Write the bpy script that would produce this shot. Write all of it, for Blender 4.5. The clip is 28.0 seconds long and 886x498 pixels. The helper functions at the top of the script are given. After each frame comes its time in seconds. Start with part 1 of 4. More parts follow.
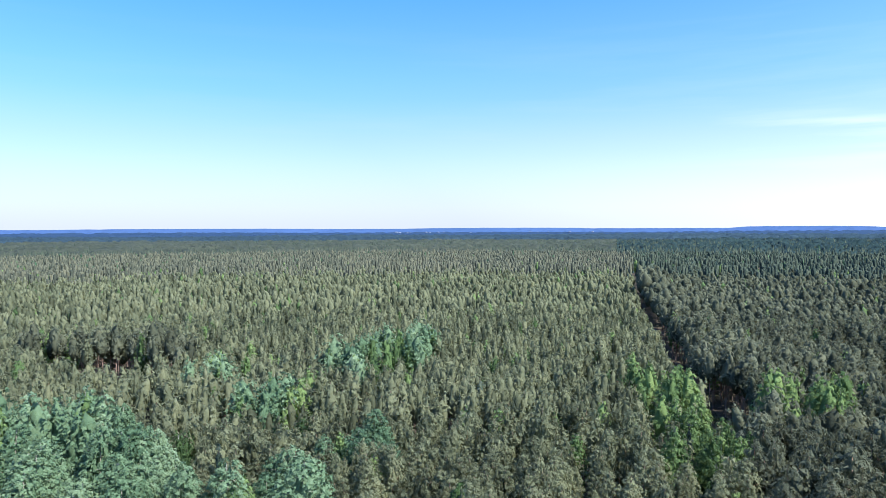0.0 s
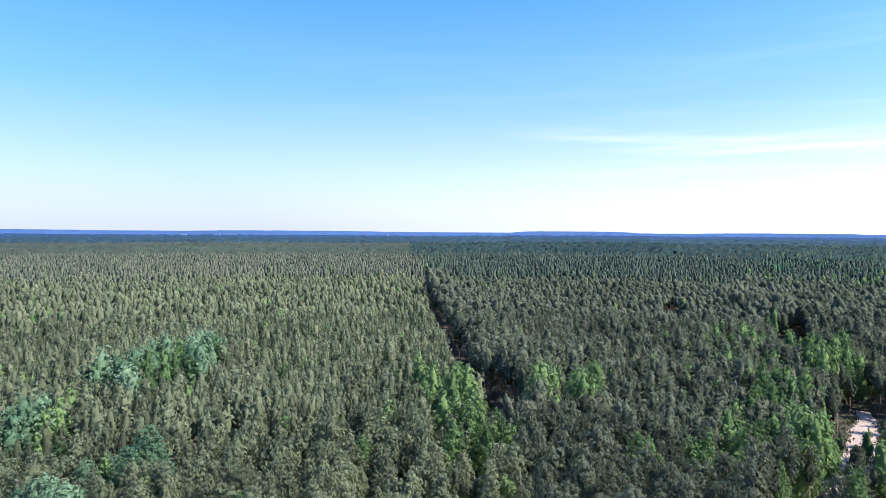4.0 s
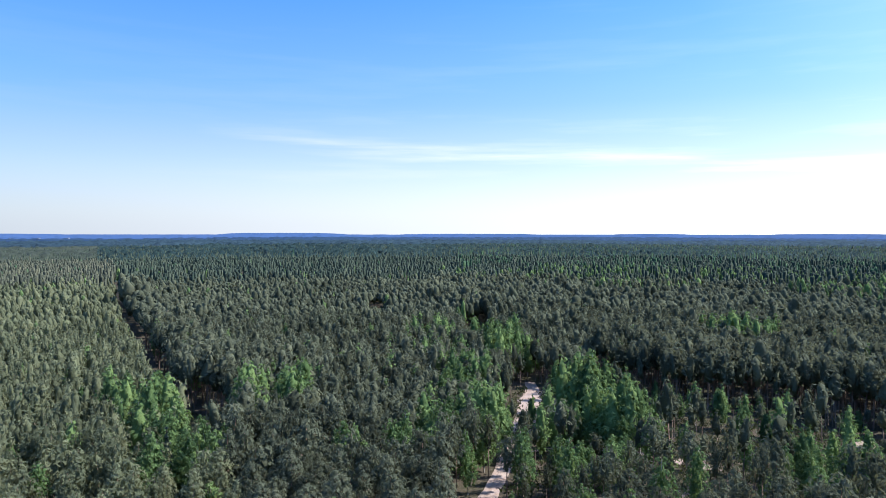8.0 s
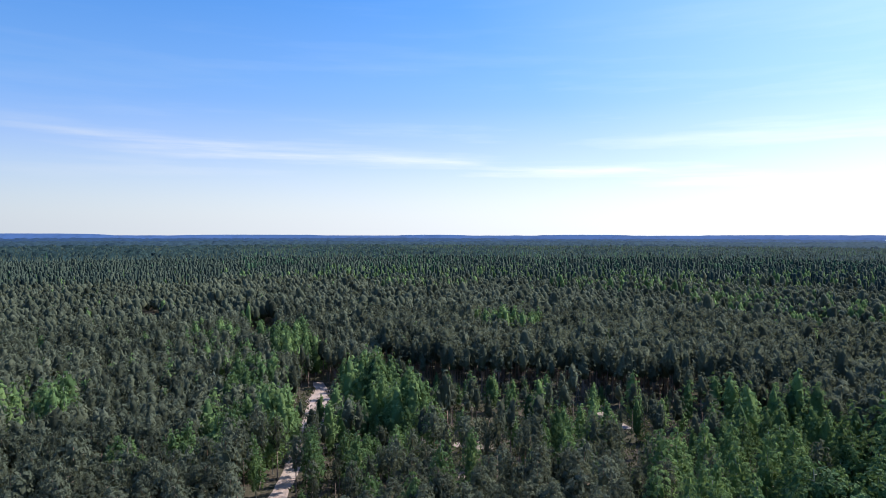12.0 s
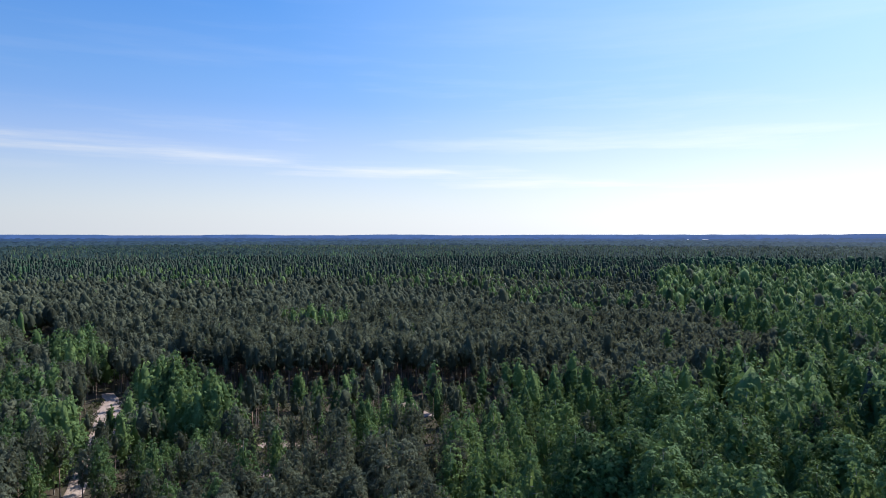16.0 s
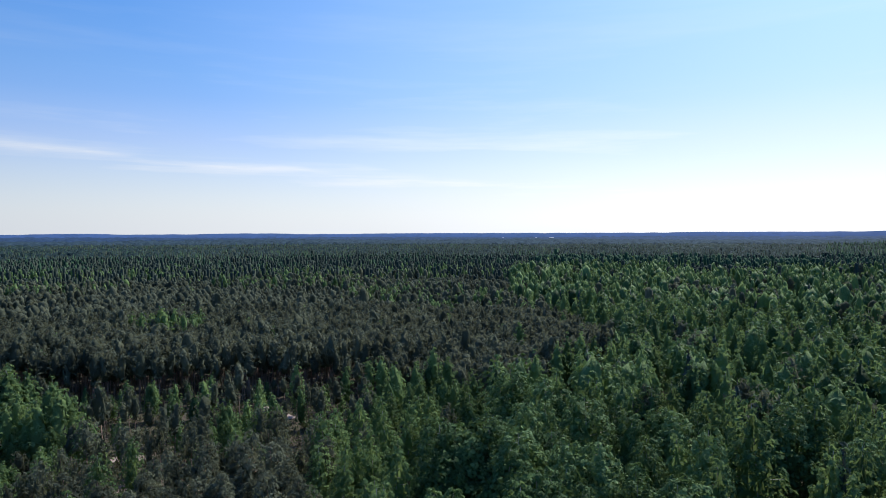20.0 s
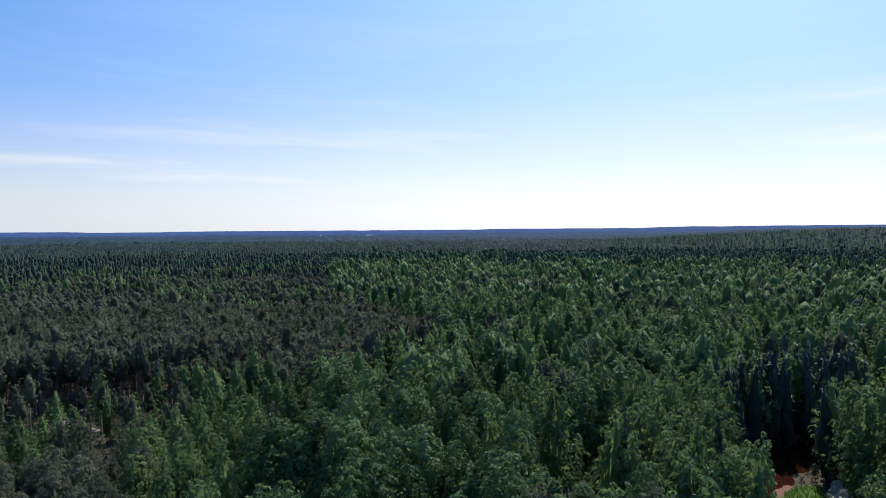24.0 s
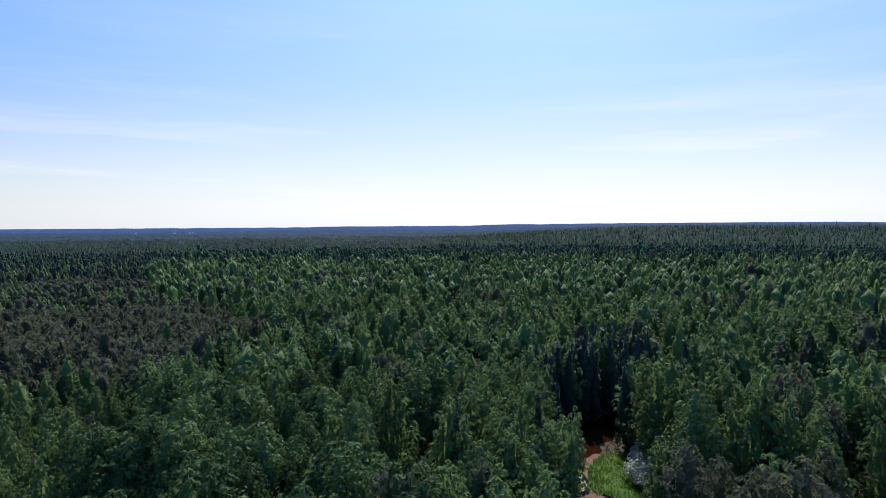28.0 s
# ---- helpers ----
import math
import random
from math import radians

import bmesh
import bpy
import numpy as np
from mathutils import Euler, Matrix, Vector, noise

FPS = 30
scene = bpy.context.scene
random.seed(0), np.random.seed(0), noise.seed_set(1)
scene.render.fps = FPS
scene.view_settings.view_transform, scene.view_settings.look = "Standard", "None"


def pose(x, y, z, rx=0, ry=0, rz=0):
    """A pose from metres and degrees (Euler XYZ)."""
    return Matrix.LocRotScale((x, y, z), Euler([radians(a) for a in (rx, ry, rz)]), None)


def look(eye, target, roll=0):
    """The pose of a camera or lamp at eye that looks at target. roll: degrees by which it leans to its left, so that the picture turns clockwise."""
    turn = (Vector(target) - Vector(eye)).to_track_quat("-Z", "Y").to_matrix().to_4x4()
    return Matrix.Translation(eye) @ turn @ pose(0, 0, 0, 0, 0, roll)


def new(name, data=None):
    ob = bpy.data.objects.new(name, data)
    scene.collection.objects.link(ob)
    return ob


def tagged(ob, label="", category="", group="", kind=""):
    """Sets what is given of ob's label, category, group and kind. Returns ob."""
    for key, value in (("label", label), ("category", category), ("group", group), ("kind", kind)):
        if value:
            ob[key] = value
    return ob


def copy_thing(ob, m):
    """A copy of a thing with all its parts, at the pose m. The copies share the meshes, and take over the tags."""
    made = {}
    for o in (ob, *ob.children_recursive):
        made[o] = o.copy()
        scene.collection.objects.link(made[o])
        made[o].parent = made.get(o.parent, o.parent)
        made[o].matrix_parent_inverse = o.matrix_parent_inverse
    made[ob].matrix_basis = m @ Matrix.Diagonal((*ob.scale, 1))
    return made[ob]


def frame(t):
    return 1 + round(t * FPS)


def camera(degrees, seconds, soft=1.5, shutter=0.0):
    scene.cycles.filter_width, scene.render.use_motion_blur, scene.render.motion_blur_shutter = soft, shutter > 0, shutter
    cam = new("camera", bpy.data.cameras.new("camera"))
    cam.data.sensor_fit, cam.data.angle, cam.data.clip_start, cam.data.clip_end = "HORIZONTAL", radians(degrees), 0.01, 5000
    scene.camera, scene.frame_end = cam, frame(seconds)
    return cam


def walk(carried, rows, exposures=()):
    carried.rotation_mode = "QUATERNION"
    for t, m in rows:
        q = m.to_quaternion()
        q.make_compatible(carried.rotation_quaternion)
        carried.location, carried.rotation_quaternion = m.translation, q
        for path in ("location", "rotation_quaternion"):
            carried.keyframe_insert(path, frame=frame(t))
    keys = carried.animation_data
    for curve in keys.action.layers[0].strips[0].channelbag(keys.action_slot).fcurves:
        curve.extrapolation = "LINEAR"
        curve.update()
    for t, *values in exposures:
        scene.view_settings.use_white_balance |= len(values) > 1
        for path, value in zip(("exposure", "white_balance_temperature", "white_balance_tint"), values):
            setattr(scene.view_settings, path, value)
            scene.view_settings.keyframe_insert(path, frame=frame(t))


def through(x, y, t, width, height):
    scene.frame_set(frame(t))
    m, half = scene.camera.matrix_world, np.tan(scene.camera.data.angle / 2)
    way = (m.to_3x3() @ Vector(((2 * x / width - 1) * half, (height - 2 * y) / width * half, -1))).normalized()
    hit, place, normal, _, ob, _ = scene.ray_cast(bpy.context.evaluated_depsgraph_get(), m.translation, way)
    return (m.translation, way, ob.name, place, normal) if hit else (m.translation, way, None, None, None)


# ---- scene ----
cam = camera(67.7, 28.0, soft=0.5)
EYE = 40.0
# seconds, metres east, north and up of the first eye, yaw, pitch, roll
ROWS = [
    (0.0, 0.00, 0.00, 0.00, -0.25, -1.81, 0.18),
    (0.5, 0.31, -0.13, -0.00, -1.79, -1.77, -0.21),
    (1.0, 0.52, -0.31, 0.05, -5.76, -1.68, -0.42),
    (1.5, 0.52, -0.43, 0.08, -9.41, -1.56, -0.48),
    (2.0, 0.52, -0.49, 0.09, -10.57, -1.53, -0.57),
    (2.5, 0.57, -0.66, 0.09, -11.55, -1.46, -0.56),
    (4.5, 1.44, -1.34, -0.00, -21.59, -1.45, -0.18),
    (5.0, 1.52, -1.64, -0.05, -26.30, -1.33, 0.04),
    (5.5, 1.50, -1.96, -0.10, -30.80, -1.32, 0.17),
    (6.0, 1.48, -2.19, -0.13, -33.88, -1.36, 0.28),
    (6.5, 1.38, -2.36, -0.16, -35.19, -1.37, 0.27),
    (7.0, 1.28, -2.62, -0.18, -37.55, -1.38, 0.20),
    (7.5, 1.13, -2.84, -0.23, -40.11, -1.37, 0.24),
    (8.0, 0.99, -2.99, -0.35, -42.55, -1.30, -0.03),
    (8.5, 0.88, -3.12, -0.22, -45.03, -1.37, 0.15),
    (9.0, 0.69, -3.27, -0.17, -46.89, -1.38, 0.02),
    (9.5, 0.49, -3.43, -0.14, -47.15, -1.39, -0.06),
    (10.0, 0.18, -3.72, -0.10, -48.37, -1.39, -0.06),
    (10.5, -0.31, -4.15, -0.06, -52.60, -1.39, -0.28),
    (11.0, -0.88, -4.59, -0.04, -58.55, -1.33, 0.08),
    (11.5, -1.26, -4.84, -0.04, -60.28, -1.31, 0.06),
    (12.0, -1.57, -5.07, -0.14, -60.85, -1.22, -0.04),
    (12.5, -1.83, -5.40, -0.09, -62.50, -1.27, -0.18),
    (13.0, -2.26, -5.91, -0.10, -67.14, -1.25, -0.07),
    (13.5, -2.61, -6.35, -0.18, -70.46, -1.22, -0.14),
    (15.5, -3.96, -7.35, -0.38, -75.89, -1.24, 0.09),
    (16.0, -4.40, -7.41, -0.35, -77.13, -1.24, 0.02),
    (16.5, -4.82, -7.40, -0.27, -78.19, -1.27, -0.06),
    (17.0, -5.22, -7.39, -0.22, -79.40, -1.27, -0.07),
    (17.5, -5.49, -7.31, -0.12, -80.30, -1.28, -0.10),
    (18.0, -5.80, -7.29, -0.04, -81.63, -1.32, -0.11),
    (18.5, -6.11, -7.19, -0.00, -83.41, -1.30, -0.06),
    (19.0, -6.56, -7.06, 0.06, -85.42, -1.33, -0.12),
    (19.5, -7.13, -6.94, 0.15, -87.56, -1.34, -0.12),
    (20.0, -7.68, -6.73, 0.29, -89.45, -1.38, 0.15),
    (20.5, -8.25, -6.49, 0.35, -90.91, -1.41, 0.04),
    (21.0, -8.85, -6.38, 0.40, -92.56, -1.42, 0.06),
    (21.5, -9.46, -6.26, 0.44, -94.43, -1.45, 0.01),
    (22.0, -10.02, -6.11, 0.43, -96.94, -1.48, -0.07),
    (22.5, -10.35, -5.93, 0.37, -99.51, -1.49, -0.10),
    (24.5, -10.53, -5.40, 0.06, -106.48, -1.71, 0.48),
    (25.0, -10.77, -5.23, 0.04, -107.79, -1.73, 0.46),
    (25.5, -11.11, -5.02, 0.01, -109.78, -1.79, 0.50),
    (26.0, -11.46, -4.72, 0.01, -111.72, -1.79, 0.69),
    (26.5, -11.91, -4.46, 0.04, -113.53, -1.82, 0.66),
    (27.0, -12.37, -4.24, 0.11, -115.13, -1.87, 0.49),
    (27.5, -12.76, -3.96, 0.14, -117.46, -1.93, 0.44),
    (28.0, -12.95, -3.75, 0.13, -119.64, -1.96, 0.38),
]
EXPOSURES = [(0.0, 1.36), (5.0, 1.26), (11.0, 0.80), (17.0, 0.46), (22.0, 0.35), (28.0, 0.25)]
walk(cam, [(t, pose(x, y, EYE + z, 90 + pitch, roll, yaw)) for t, x, y, z, yaw, pitch, roll in ROWS], EXPOSURES)

# ---------------------------------------------------------------- light
SUN_AZ, SUN_EL = 128.0, 46.0      # degrees clockwise from +y, and above the horizon
a, e = radians(SUN_AZ), radians(SUN_EL)
SUN_DIR = Vector((math.sin(a) * math.cos(e), math.cos(a) * math.cos(e), math.sin(e)))
sun = new("sun", bpy.data.lights.new("sun", "SUN"))
sun.data.energy, sun.data.angle, sun.data.color = 3.9, radians(0.5), (1.0, 0.95, 0.88)
sun.matrix_world = look(SUN_DIR * 300, (0, 0, 0))


class Nodes:
    """A small writer of node trees."""

    def __init__(self, tree):
        self.tree = tree
        tree.nodes.clear()

    def add(self, kind, inputs=()):
        n = self.tree.nodes.new(kind)
        for key, value in dict(inputs).items():
            self.put(n.inputs[key], value)
        return n

    def put(self, socket, value):
        if isinstance(value, bpy.types.NodeSocket):
            self.tree.links.new(value, socket)
        elif isinstance(value, tuple) and len(value) == 3 and socket.type == "RGBA":
            socket.default_value = (*value, 1)
        else:
            socket.default_value = value

    def math(self, op, a, b=0.0, c=0.0):
        n = self.add("ShaderNodeMath")
        n.operation = op
        for socket, value in zip(n.inputs, (a, b, c)):
            self.put(socket, value)
        return n.outputs[0]

    def mix(self, fac, a, b, blend="MIX"):
        n = self.add("ShaderNodeMix")
        n.data_type, n.blend_type = "RGBA", blend
        self.put(n.inputs[0], fac), self.put(n.inputs[6], a), self.put(n.inputs[7], b)
        return n.outputs[2]

    def ramp(self, fac, *stops):
        n = self.add("ShaderNodeValToRGB", {"Fac": fac})
        while len(n.color_ramp.elements) < len(stops):
            n.color_ramp.elements.new(0.5)
        for el, (at, col) in zip(n.color_ramp.elements, stops):
            el.position, el.color = at, (*col, 1) if isinstance(col, tuple) else (col, col, col, 1)
        return n.outputs[0]

    def noise(self, vector, scale, detail=3.0, rough=0.55):
        return self.add("ShaderNodeTexNoise", {"Vector": vector, "Scale": scale, "Detail": detail, "Roughness": rough}).outputs["Fac"]

    def scaled(self, vector, x, y, z):
        return self.add("ShaderNodeMapping", {"Vector": vector, "Scale": (x, y, z)}).outputs[0]


world = bpy.data.worlds.new("world")
scene.world = world
world.use_nodes = True
w = Nodes(world.node_tree)
sky = w.add("ShaderNodeTexSky")
sky.sky_type, sky.sun_disc = "NISHITA", False
sky.sun_elevation, sky.sun_rotation = radians(SUN_EL), radians(SUN_AZ)
sky.altitude, sky.air_density, sky.dust_density, sky.ozone_density = 100.0, 1.0, 1.2, 2.0
way = w.add("ShaderNodeTexCoord").outputs["Generated"]
deep = w.add("ShaderNodeHueSaturation", {"Saturation": 1.34, "Value": 1.0, "Color": sky.outputs[0]}).outputs[0]
deep = w.mix(1.0, deep, (0.57, 0.91, 1.20), "MULTIPLY")
# thin high cloud: a veil that thickens towards the horizon, and cirrus drawn out in streaks
up = w.add("ShaderNodeSeparateXYZ", {0: way}).outputs[2]
deep = w.mix(1.0, deep, w.ramp(up, (0.04, (0.98, 0.86, 0.93)), (0.13, (1.07, 0.85, 0.98)), (0.22, (1.06, 0.98, 1.0)), (0.36, (0.98, 1.07, 1.08))), "MULTIPLY")
streak = w.noise(w.scaled(way, 1.0, 1.0, 13.0), 1.5, 6.0, 0.58)
veil = w.ramp(up, (0.0, 0.97), (0.05, 0.78), (0.11, 0.46), (0.19, 0.20), (0.36, 0.04), (1.0, 0.0))
near_sun = w.add("ShaderNodeVectorMath", {0: way, 1: tuple(SUN_DIR)})
near_sun.operation = "DOT_PRODUCT"
aureole = w.math("MULTIPLY", w.ramp(near_sun.outputs["Value"], (0.50, 0.0), (1.0, 1.0)), 0.36)
towards = w.ramp(w.math("MULTIPLY_ADD", near_sun.outputs["Value"], 0.5, 0.5), (0.30, 0.0), (0.84, 1.0))
wisp = w.math("MULTIPLY", w.ramp(streak, (0.46, 0.0), (0.70, 1.0)), w.ramp(up, (0.04, 0.0), (0.11, 0.34), (0.20, 0.15), (0.36, 0.02)))
wisp = w.math("MULTIPLY", wisp, w.math("MULTIPLY_ADD", towards, 1.0, 0.45))
# one long band of cirrus that sinks towards the sun
parts = w.add("ShaderNodeSeparateXYZ", {0: way})
bearing = w.math("ARCTAN2", parts.outputs[0], parts.outputs[1])
wander = w.math("MULTIPLY", w.math("SUBTRACT", w.noise(w.scaled(way, 1.0, 1.0, 6.0), 3.0, 4.0), 0.5), 0.05)
rise = w.math("ADD", w.math("MULTIPLY_ADD", bearing, 0.062, -0.172), w.math("ADD", up, wander))
band = w.math("MULTIPLY", w.ramp(w.math("MULTIPLY_ADD", rise, 18.0, 0.5), (0.10, 0.0), (0.48, 1.0), (0.58, 0.6), (0.95, 0.0)), w.ramp(w.math("DIVIDE", bearing, 2.4), (0.14, 0.0), (0.30, 1.0), (0.62, 0.8), (0.95, 0.0)))
fibre = w.ramp(w.noise(w.scaled(way, 1.0, 1.0, 22.0), 3.2, 5.0, 0.65), (0.36, 0.25), (0.64, 1.0))
wisp = w.math("ADD", wisp, w.math("MULTIPLY", w.math("MULTIPLY", band, fibre), 0.60))
cover = w.math("MAXIMUM", veil, w.math("ADD", w.math("MULTIPLY", veil, 0.85), wisp))
cover = w.math("MINIMUM", w.math("ADD", cover, aureole), 1.0)
pale = w.add("ShaderNodeHueSaturation", {"Saturation": 0.15, "Value": 0.25, "Color": sky.outputs[0]}).outputs[0]
pale = w.mix(1.0, pale, w.mix(1.0, w.ramp(up, (0.03, (0.90, 0.94, 1.0)), (0.22, (0.60, 0.74, 1.0))), (6.8, 6.8, 6.8), "MULTIPLY"), "ADD")
pale = w.mix(towards, w.mix(1.0, pale, (0.46, 0.49, 0.53), "MULTIPLY"), pale)
cirrus = w.mix(cover, deep, pale)
back = w.add("ShaderNodeBackground", {"Color": cirrus, "Strength": 0.10})
w.add("ShaderNodeOutputWorld", {"Surface": back.outputs[0]})


# ---------------------------------------------------------------- materials
def material(name):
    m = bpy.data.materials.new(name)
    m.use_nodes = True
    return m, Nodes(m.node_tree)


def foliage(name, dark, mid, light, joined, shine=0.35, through=0.25, rough=0.55, speckle=0.42):
    """Leaves: each spray differs a little, each tree differs, and the stand varies over tens of metres."""
    m, n = material(name)
    if joined:
        own = n.add("ShaderNodeAttribute")
        own.attribute_name = "tint"
        tree = own.outputs["Fac"]
    else:
        tree = n.add("ShaderNodeObjectInfo").outputs["Random"]
    geo = n.add("ShaderNodeNewGeometry")
    spray = geo.outputs["Random Per Island"]
    stand = n.noise(geo.outputs["Position"], 0.021, 2.0)
    grain = n.noise(geo.outputs["Position"], 1.7, 3.0, 0.7)
    t = n.math("ADD", n.math("MULTIPLY_ADD", tree, 0.8, -0.15), n.math("ADD", n.math("MULTIPLY", spray, speckle), (0.42 - speckle) / 2))
    t = n.math("ADD", t, n.math("MULTIPLY", n.math("SUBTRACT", stand, 0.5), 0.7))
    t = n.math("ADD", t, n.math("MULTIPLY", n.math("SUBTRACT", grain, 0.5), 0.55))
    col = n.ramp(t, (0.0, dark), (0.42, mid), (0.9, light))
    tuft = n.noise(geo.outputs["Position"], 1.9, 4.0, 0.75)
    bump = n.add("ShaderNodeBump", {"Height": tuft, "Strength": 1.0, "Distance": 0.25}).outputs[0]
    bsdf = n.add("ShaderNodeBsdfPrincipled", {"Base Color": col, "Roughness": rough, "Specular IOR Level": shine, "Normal": bump})
    glow = n.add("ShaderNodeBsdfTranslucent", {"Color": n.mix(0.6, col, (light[0] * 1.12, light[1] * 1.05, light[2] * 0.85))})
    both = n.add("ShaderNodeMixShader", {0: through, 1: bsdf.outputs[0], 2: glow.outputs[0]})
    n.add("ShaderNodeOutputMaterial", {"Surface": both.outputs[0]})
    return m


LEAF = {}
for joined in (False, True):
    tag = " joined" if joined else ""
    LEAF["pine", joined] = foliage("pine needles" + tag, (0.051, 0.060, 0.044), (0.102, 0.119, 0.083), (0.159, 0.178, 0.123), joined, 0.03, 0.40, 0.75, 0.24)
    LEAF["palepine", joined] = foliage("pale pine needles" + tag, (0.083, 0.099, 0.065), (0.163, 0.188, 0.119), (0.240, 0.266, 0.164), joined, 0.03, 0.46, 0.75, 0.24)
    LEAF["birch", joined] = foliage("birch leaves" + tag, (0.050, 0.090, 0.042), (0.118, 0.196, 0.080), (0.202, 0.293, 0.116), joined, 0.04, 0.38, 0.7)
    LEAF["aspen", joined] = foliage("aspen leaves" + tag, (0.028, 0.058, 0.024), (0.075, 0.140, 0.051), (0.157, 0.245, 0.095), joined, 0.08, 0.20, 0.6)
    LEAF["poplar", joined] = foliage("silvery poplar leaves" + tag, (0.064, 0.124, 0.074), (0.122, 0.204, 0.118), (0.210, 0.302, 0.186), joined, 0.08, 0.30, 0.6)
    LEAF["spruce", joined] = foliage("spruce needles" + tag, (0.026, 0.047, 0.036), (0.039, 0.065, 0.049), (0.062, 0.091, 0.065), joined, 0.3, 0.1)

# far crowns: shade within the crown and some haze put into darker colours
FAR_SHADED_LEAF = {
    "pine": foliage("far pine crowns", (0.028, 0.043, 0.036), (0.046, 0.064, 0.049), (0.072, 0.090, 0.066), True, 0.05, 0.0, 0.9),
    "palepine": foliage("far pale pine crowns", (0.046, 0.056, 0.044), (0.076, 0.086, 0.064), (0.116, 0.122, 0.086), True, 0.05, 0.0, 0.9),
    "birch": foliage("far birch crowns", (0.024, 0.054, 0.036), (0.044, 0.090, 0.053), (0.076, 0.128, 0.068), True, 0.05, 0.0, 0.9),
    "aspen": foliage("far aspen crowns", (0.025, 0.056, 0.036), (0.044, 0.090, 0.051), (0.082, 0.134, 0.072), True, 0.05, 0.0, 0.9),
    "poplar": foliage("far poplar crowns", (0.024, 0.044, 0.030), (0.040, 0.068, 0.044), (0.068, 0.096, 0.068), True, 0.05, 0.0, 0.9),
    "spruce": foliage("far spruce crowns", (0.016, 0.031, 0.032), (0.025, 0.044, 0.043), (0.040, 0.062, 0.056), True, 0.05, 0.0, 0.9),
}


def bark(name, low, high, scar):
    m, n = material(name)
    geo = n.add("ShaderNodeNewGeometry").outputs["Position"]
    up = n.add("ShaderNodeSeparateXYZ", {0: geo}).outputs[2]
    base = n.mix(n.ramp(n.math("DIVIDE", up, 12.0), (0.15, 0.0), (0.55, 1.0)), low, high)
    spots = n.noise(n.scaled(geo, 3.0, 3.0, 9.0), 1.0, 4.0)
    col = n.mix(n.ramp(spots, (0.52, 0.0), (0.62, 1.0)), base, scar)
    bump = n.add("ShaderNodeBump", {"Height": spots, "Strength": 0.6, "Distance": 0.04})
    b = n.add("ShaderNodeBsdfPrincipled", {"Base Color": col, "Roughness": 0.85, "Normal": bump.outputs[0]})
    n.add("ShaderNodeOutputMaterial", {"Surface": b.outputs[0]})
    return m


BARK = {
    "pine": bark("pine bark", (0.22, 0.16, 0.135), (0.31, 0.205, 0.16), (0.14, 0.10, 0.085)),
    "birch": bark("birch bark", (0.36, 0.34, 0.31), (0.44, 0.42, 0.39), (0.05, 0.045, 0.04)),
    "aspen": bark("aspen bark", (0.22, 0.22, 0.18), (0.34, 0.35, 0.28), (0.10, 0.10, 0.08)),
    "poplar": bark("poplar bark", (0.26, 0.25, 0.22), (0.36, 0.36, 0.31), (0.11, 0.10, 0.09)),
    "spruce": bark("spruce bark", (0.12, 0.09, 0.075), (0.13, 0.10, 0.08), (0.07, 0.05, 0.045)),
}

BARK["palepine"] = BARK["pine"]


def earth(name, a, b, c, scale, rough=0.95, relief=0.15):
    m, n = material(name)
    geo = n.add("ShaderNodeNewGeometry").outputs["Position"]
    big, small = n.noise(geo, scale, 4.0), n.noise(geo, scale * 14, 4.0, 0.65)
    col = n.mix(n.ramp(big, (0.40, 0.0), (0.60, 1.0)), a, b)
    col = n.mix(n.ramp(small, (0.50, 0.0), (0.66, 1.0)), col, c)
    bump = n.add("ShaderNodeBump", {"Height": small, "Strength": 0.8, "Distance": relief})
    s = n.add("ShaderNodeBsdfPrincipled", {"Base Color": col, "Roughness": rough, "Specular IOR Level": 0.08, "Normal": bump.outputs[0]})
    n.add("ShaderNodeOutputMaterial", {"Surface": s.outputs[0]})
    return m


FLOOR = earth("forest floor", (0.050, 0.050, 0.030), (0.075, 0.062, 0.048), (0.13, 0.105, 0.085), 0.12)
SAND = earth("sand", (0.36, 0.275, 0.24), (0.44, 0.35, 0.31), (0.27, 0.20, 0.17), 0.35, 0.95, 0.06)
RED_SAND = earth("wet red sand", (0.12, 0.042, 0.022), (0.17, 0.062, 0.032), (0.09, 0.030, 0.016), 0.5, 0.5, 0.05)
GRASS_SOIL = earth("grassy soil", (0.07, 0.13, 0.03), (0.10, 0.17, 0.04), (0.05, 0.09, 0.025), 0.5)
# these two colours hold the shade between crowns and a little haze blue
SHADED_CANOPY = earth("far pine canopy with painted shade", (0.015, 0.033, 0.036), (0.023, 0.045, 0.046), (0.010, 0.023, 0.028), 0.006, 0.9, 2.0)
PALE_SHADED_CANOPY = earth("far pale pine canopy with painted shade", (0.042, 0.054, 0.042), (0.058, 0.070, 0.052), (0.026, 0.036, 0.032), 0.006, 0.9, 2.0)
# haze is put into the base colour: blue for distant forest and hills
HAZE_CANOPY = earth("distant forest with painted haze", (0.020, 0.046, 0.094), (0.028, 0.058, 0.116), (0.015, 0.036, 0.076), 0.0030, 1.0, 0.0)
THIN_HAZE_CANOPY = earth("far forest with thin painted haze", (0.022, 0.044, 0.062), (0.030, 0.056, 0.076), (0.015, 0.032, 0.048), 0.0045, 1.0, 1.0)
HAZE_HILL = earth("distant hills with painted haze", (0.046, 0.092, 0.205), (0.052, 0.102, 0.23), (0.040, 0.082, 0.185), 0.0012, 1.0, 0.0)
WHITE_WALL = earth("far pale walls", (0.13, 0.16, 0.23), (0.16, 0.19, 0.26), (0.11, 0.14, 0.20), 0.05)

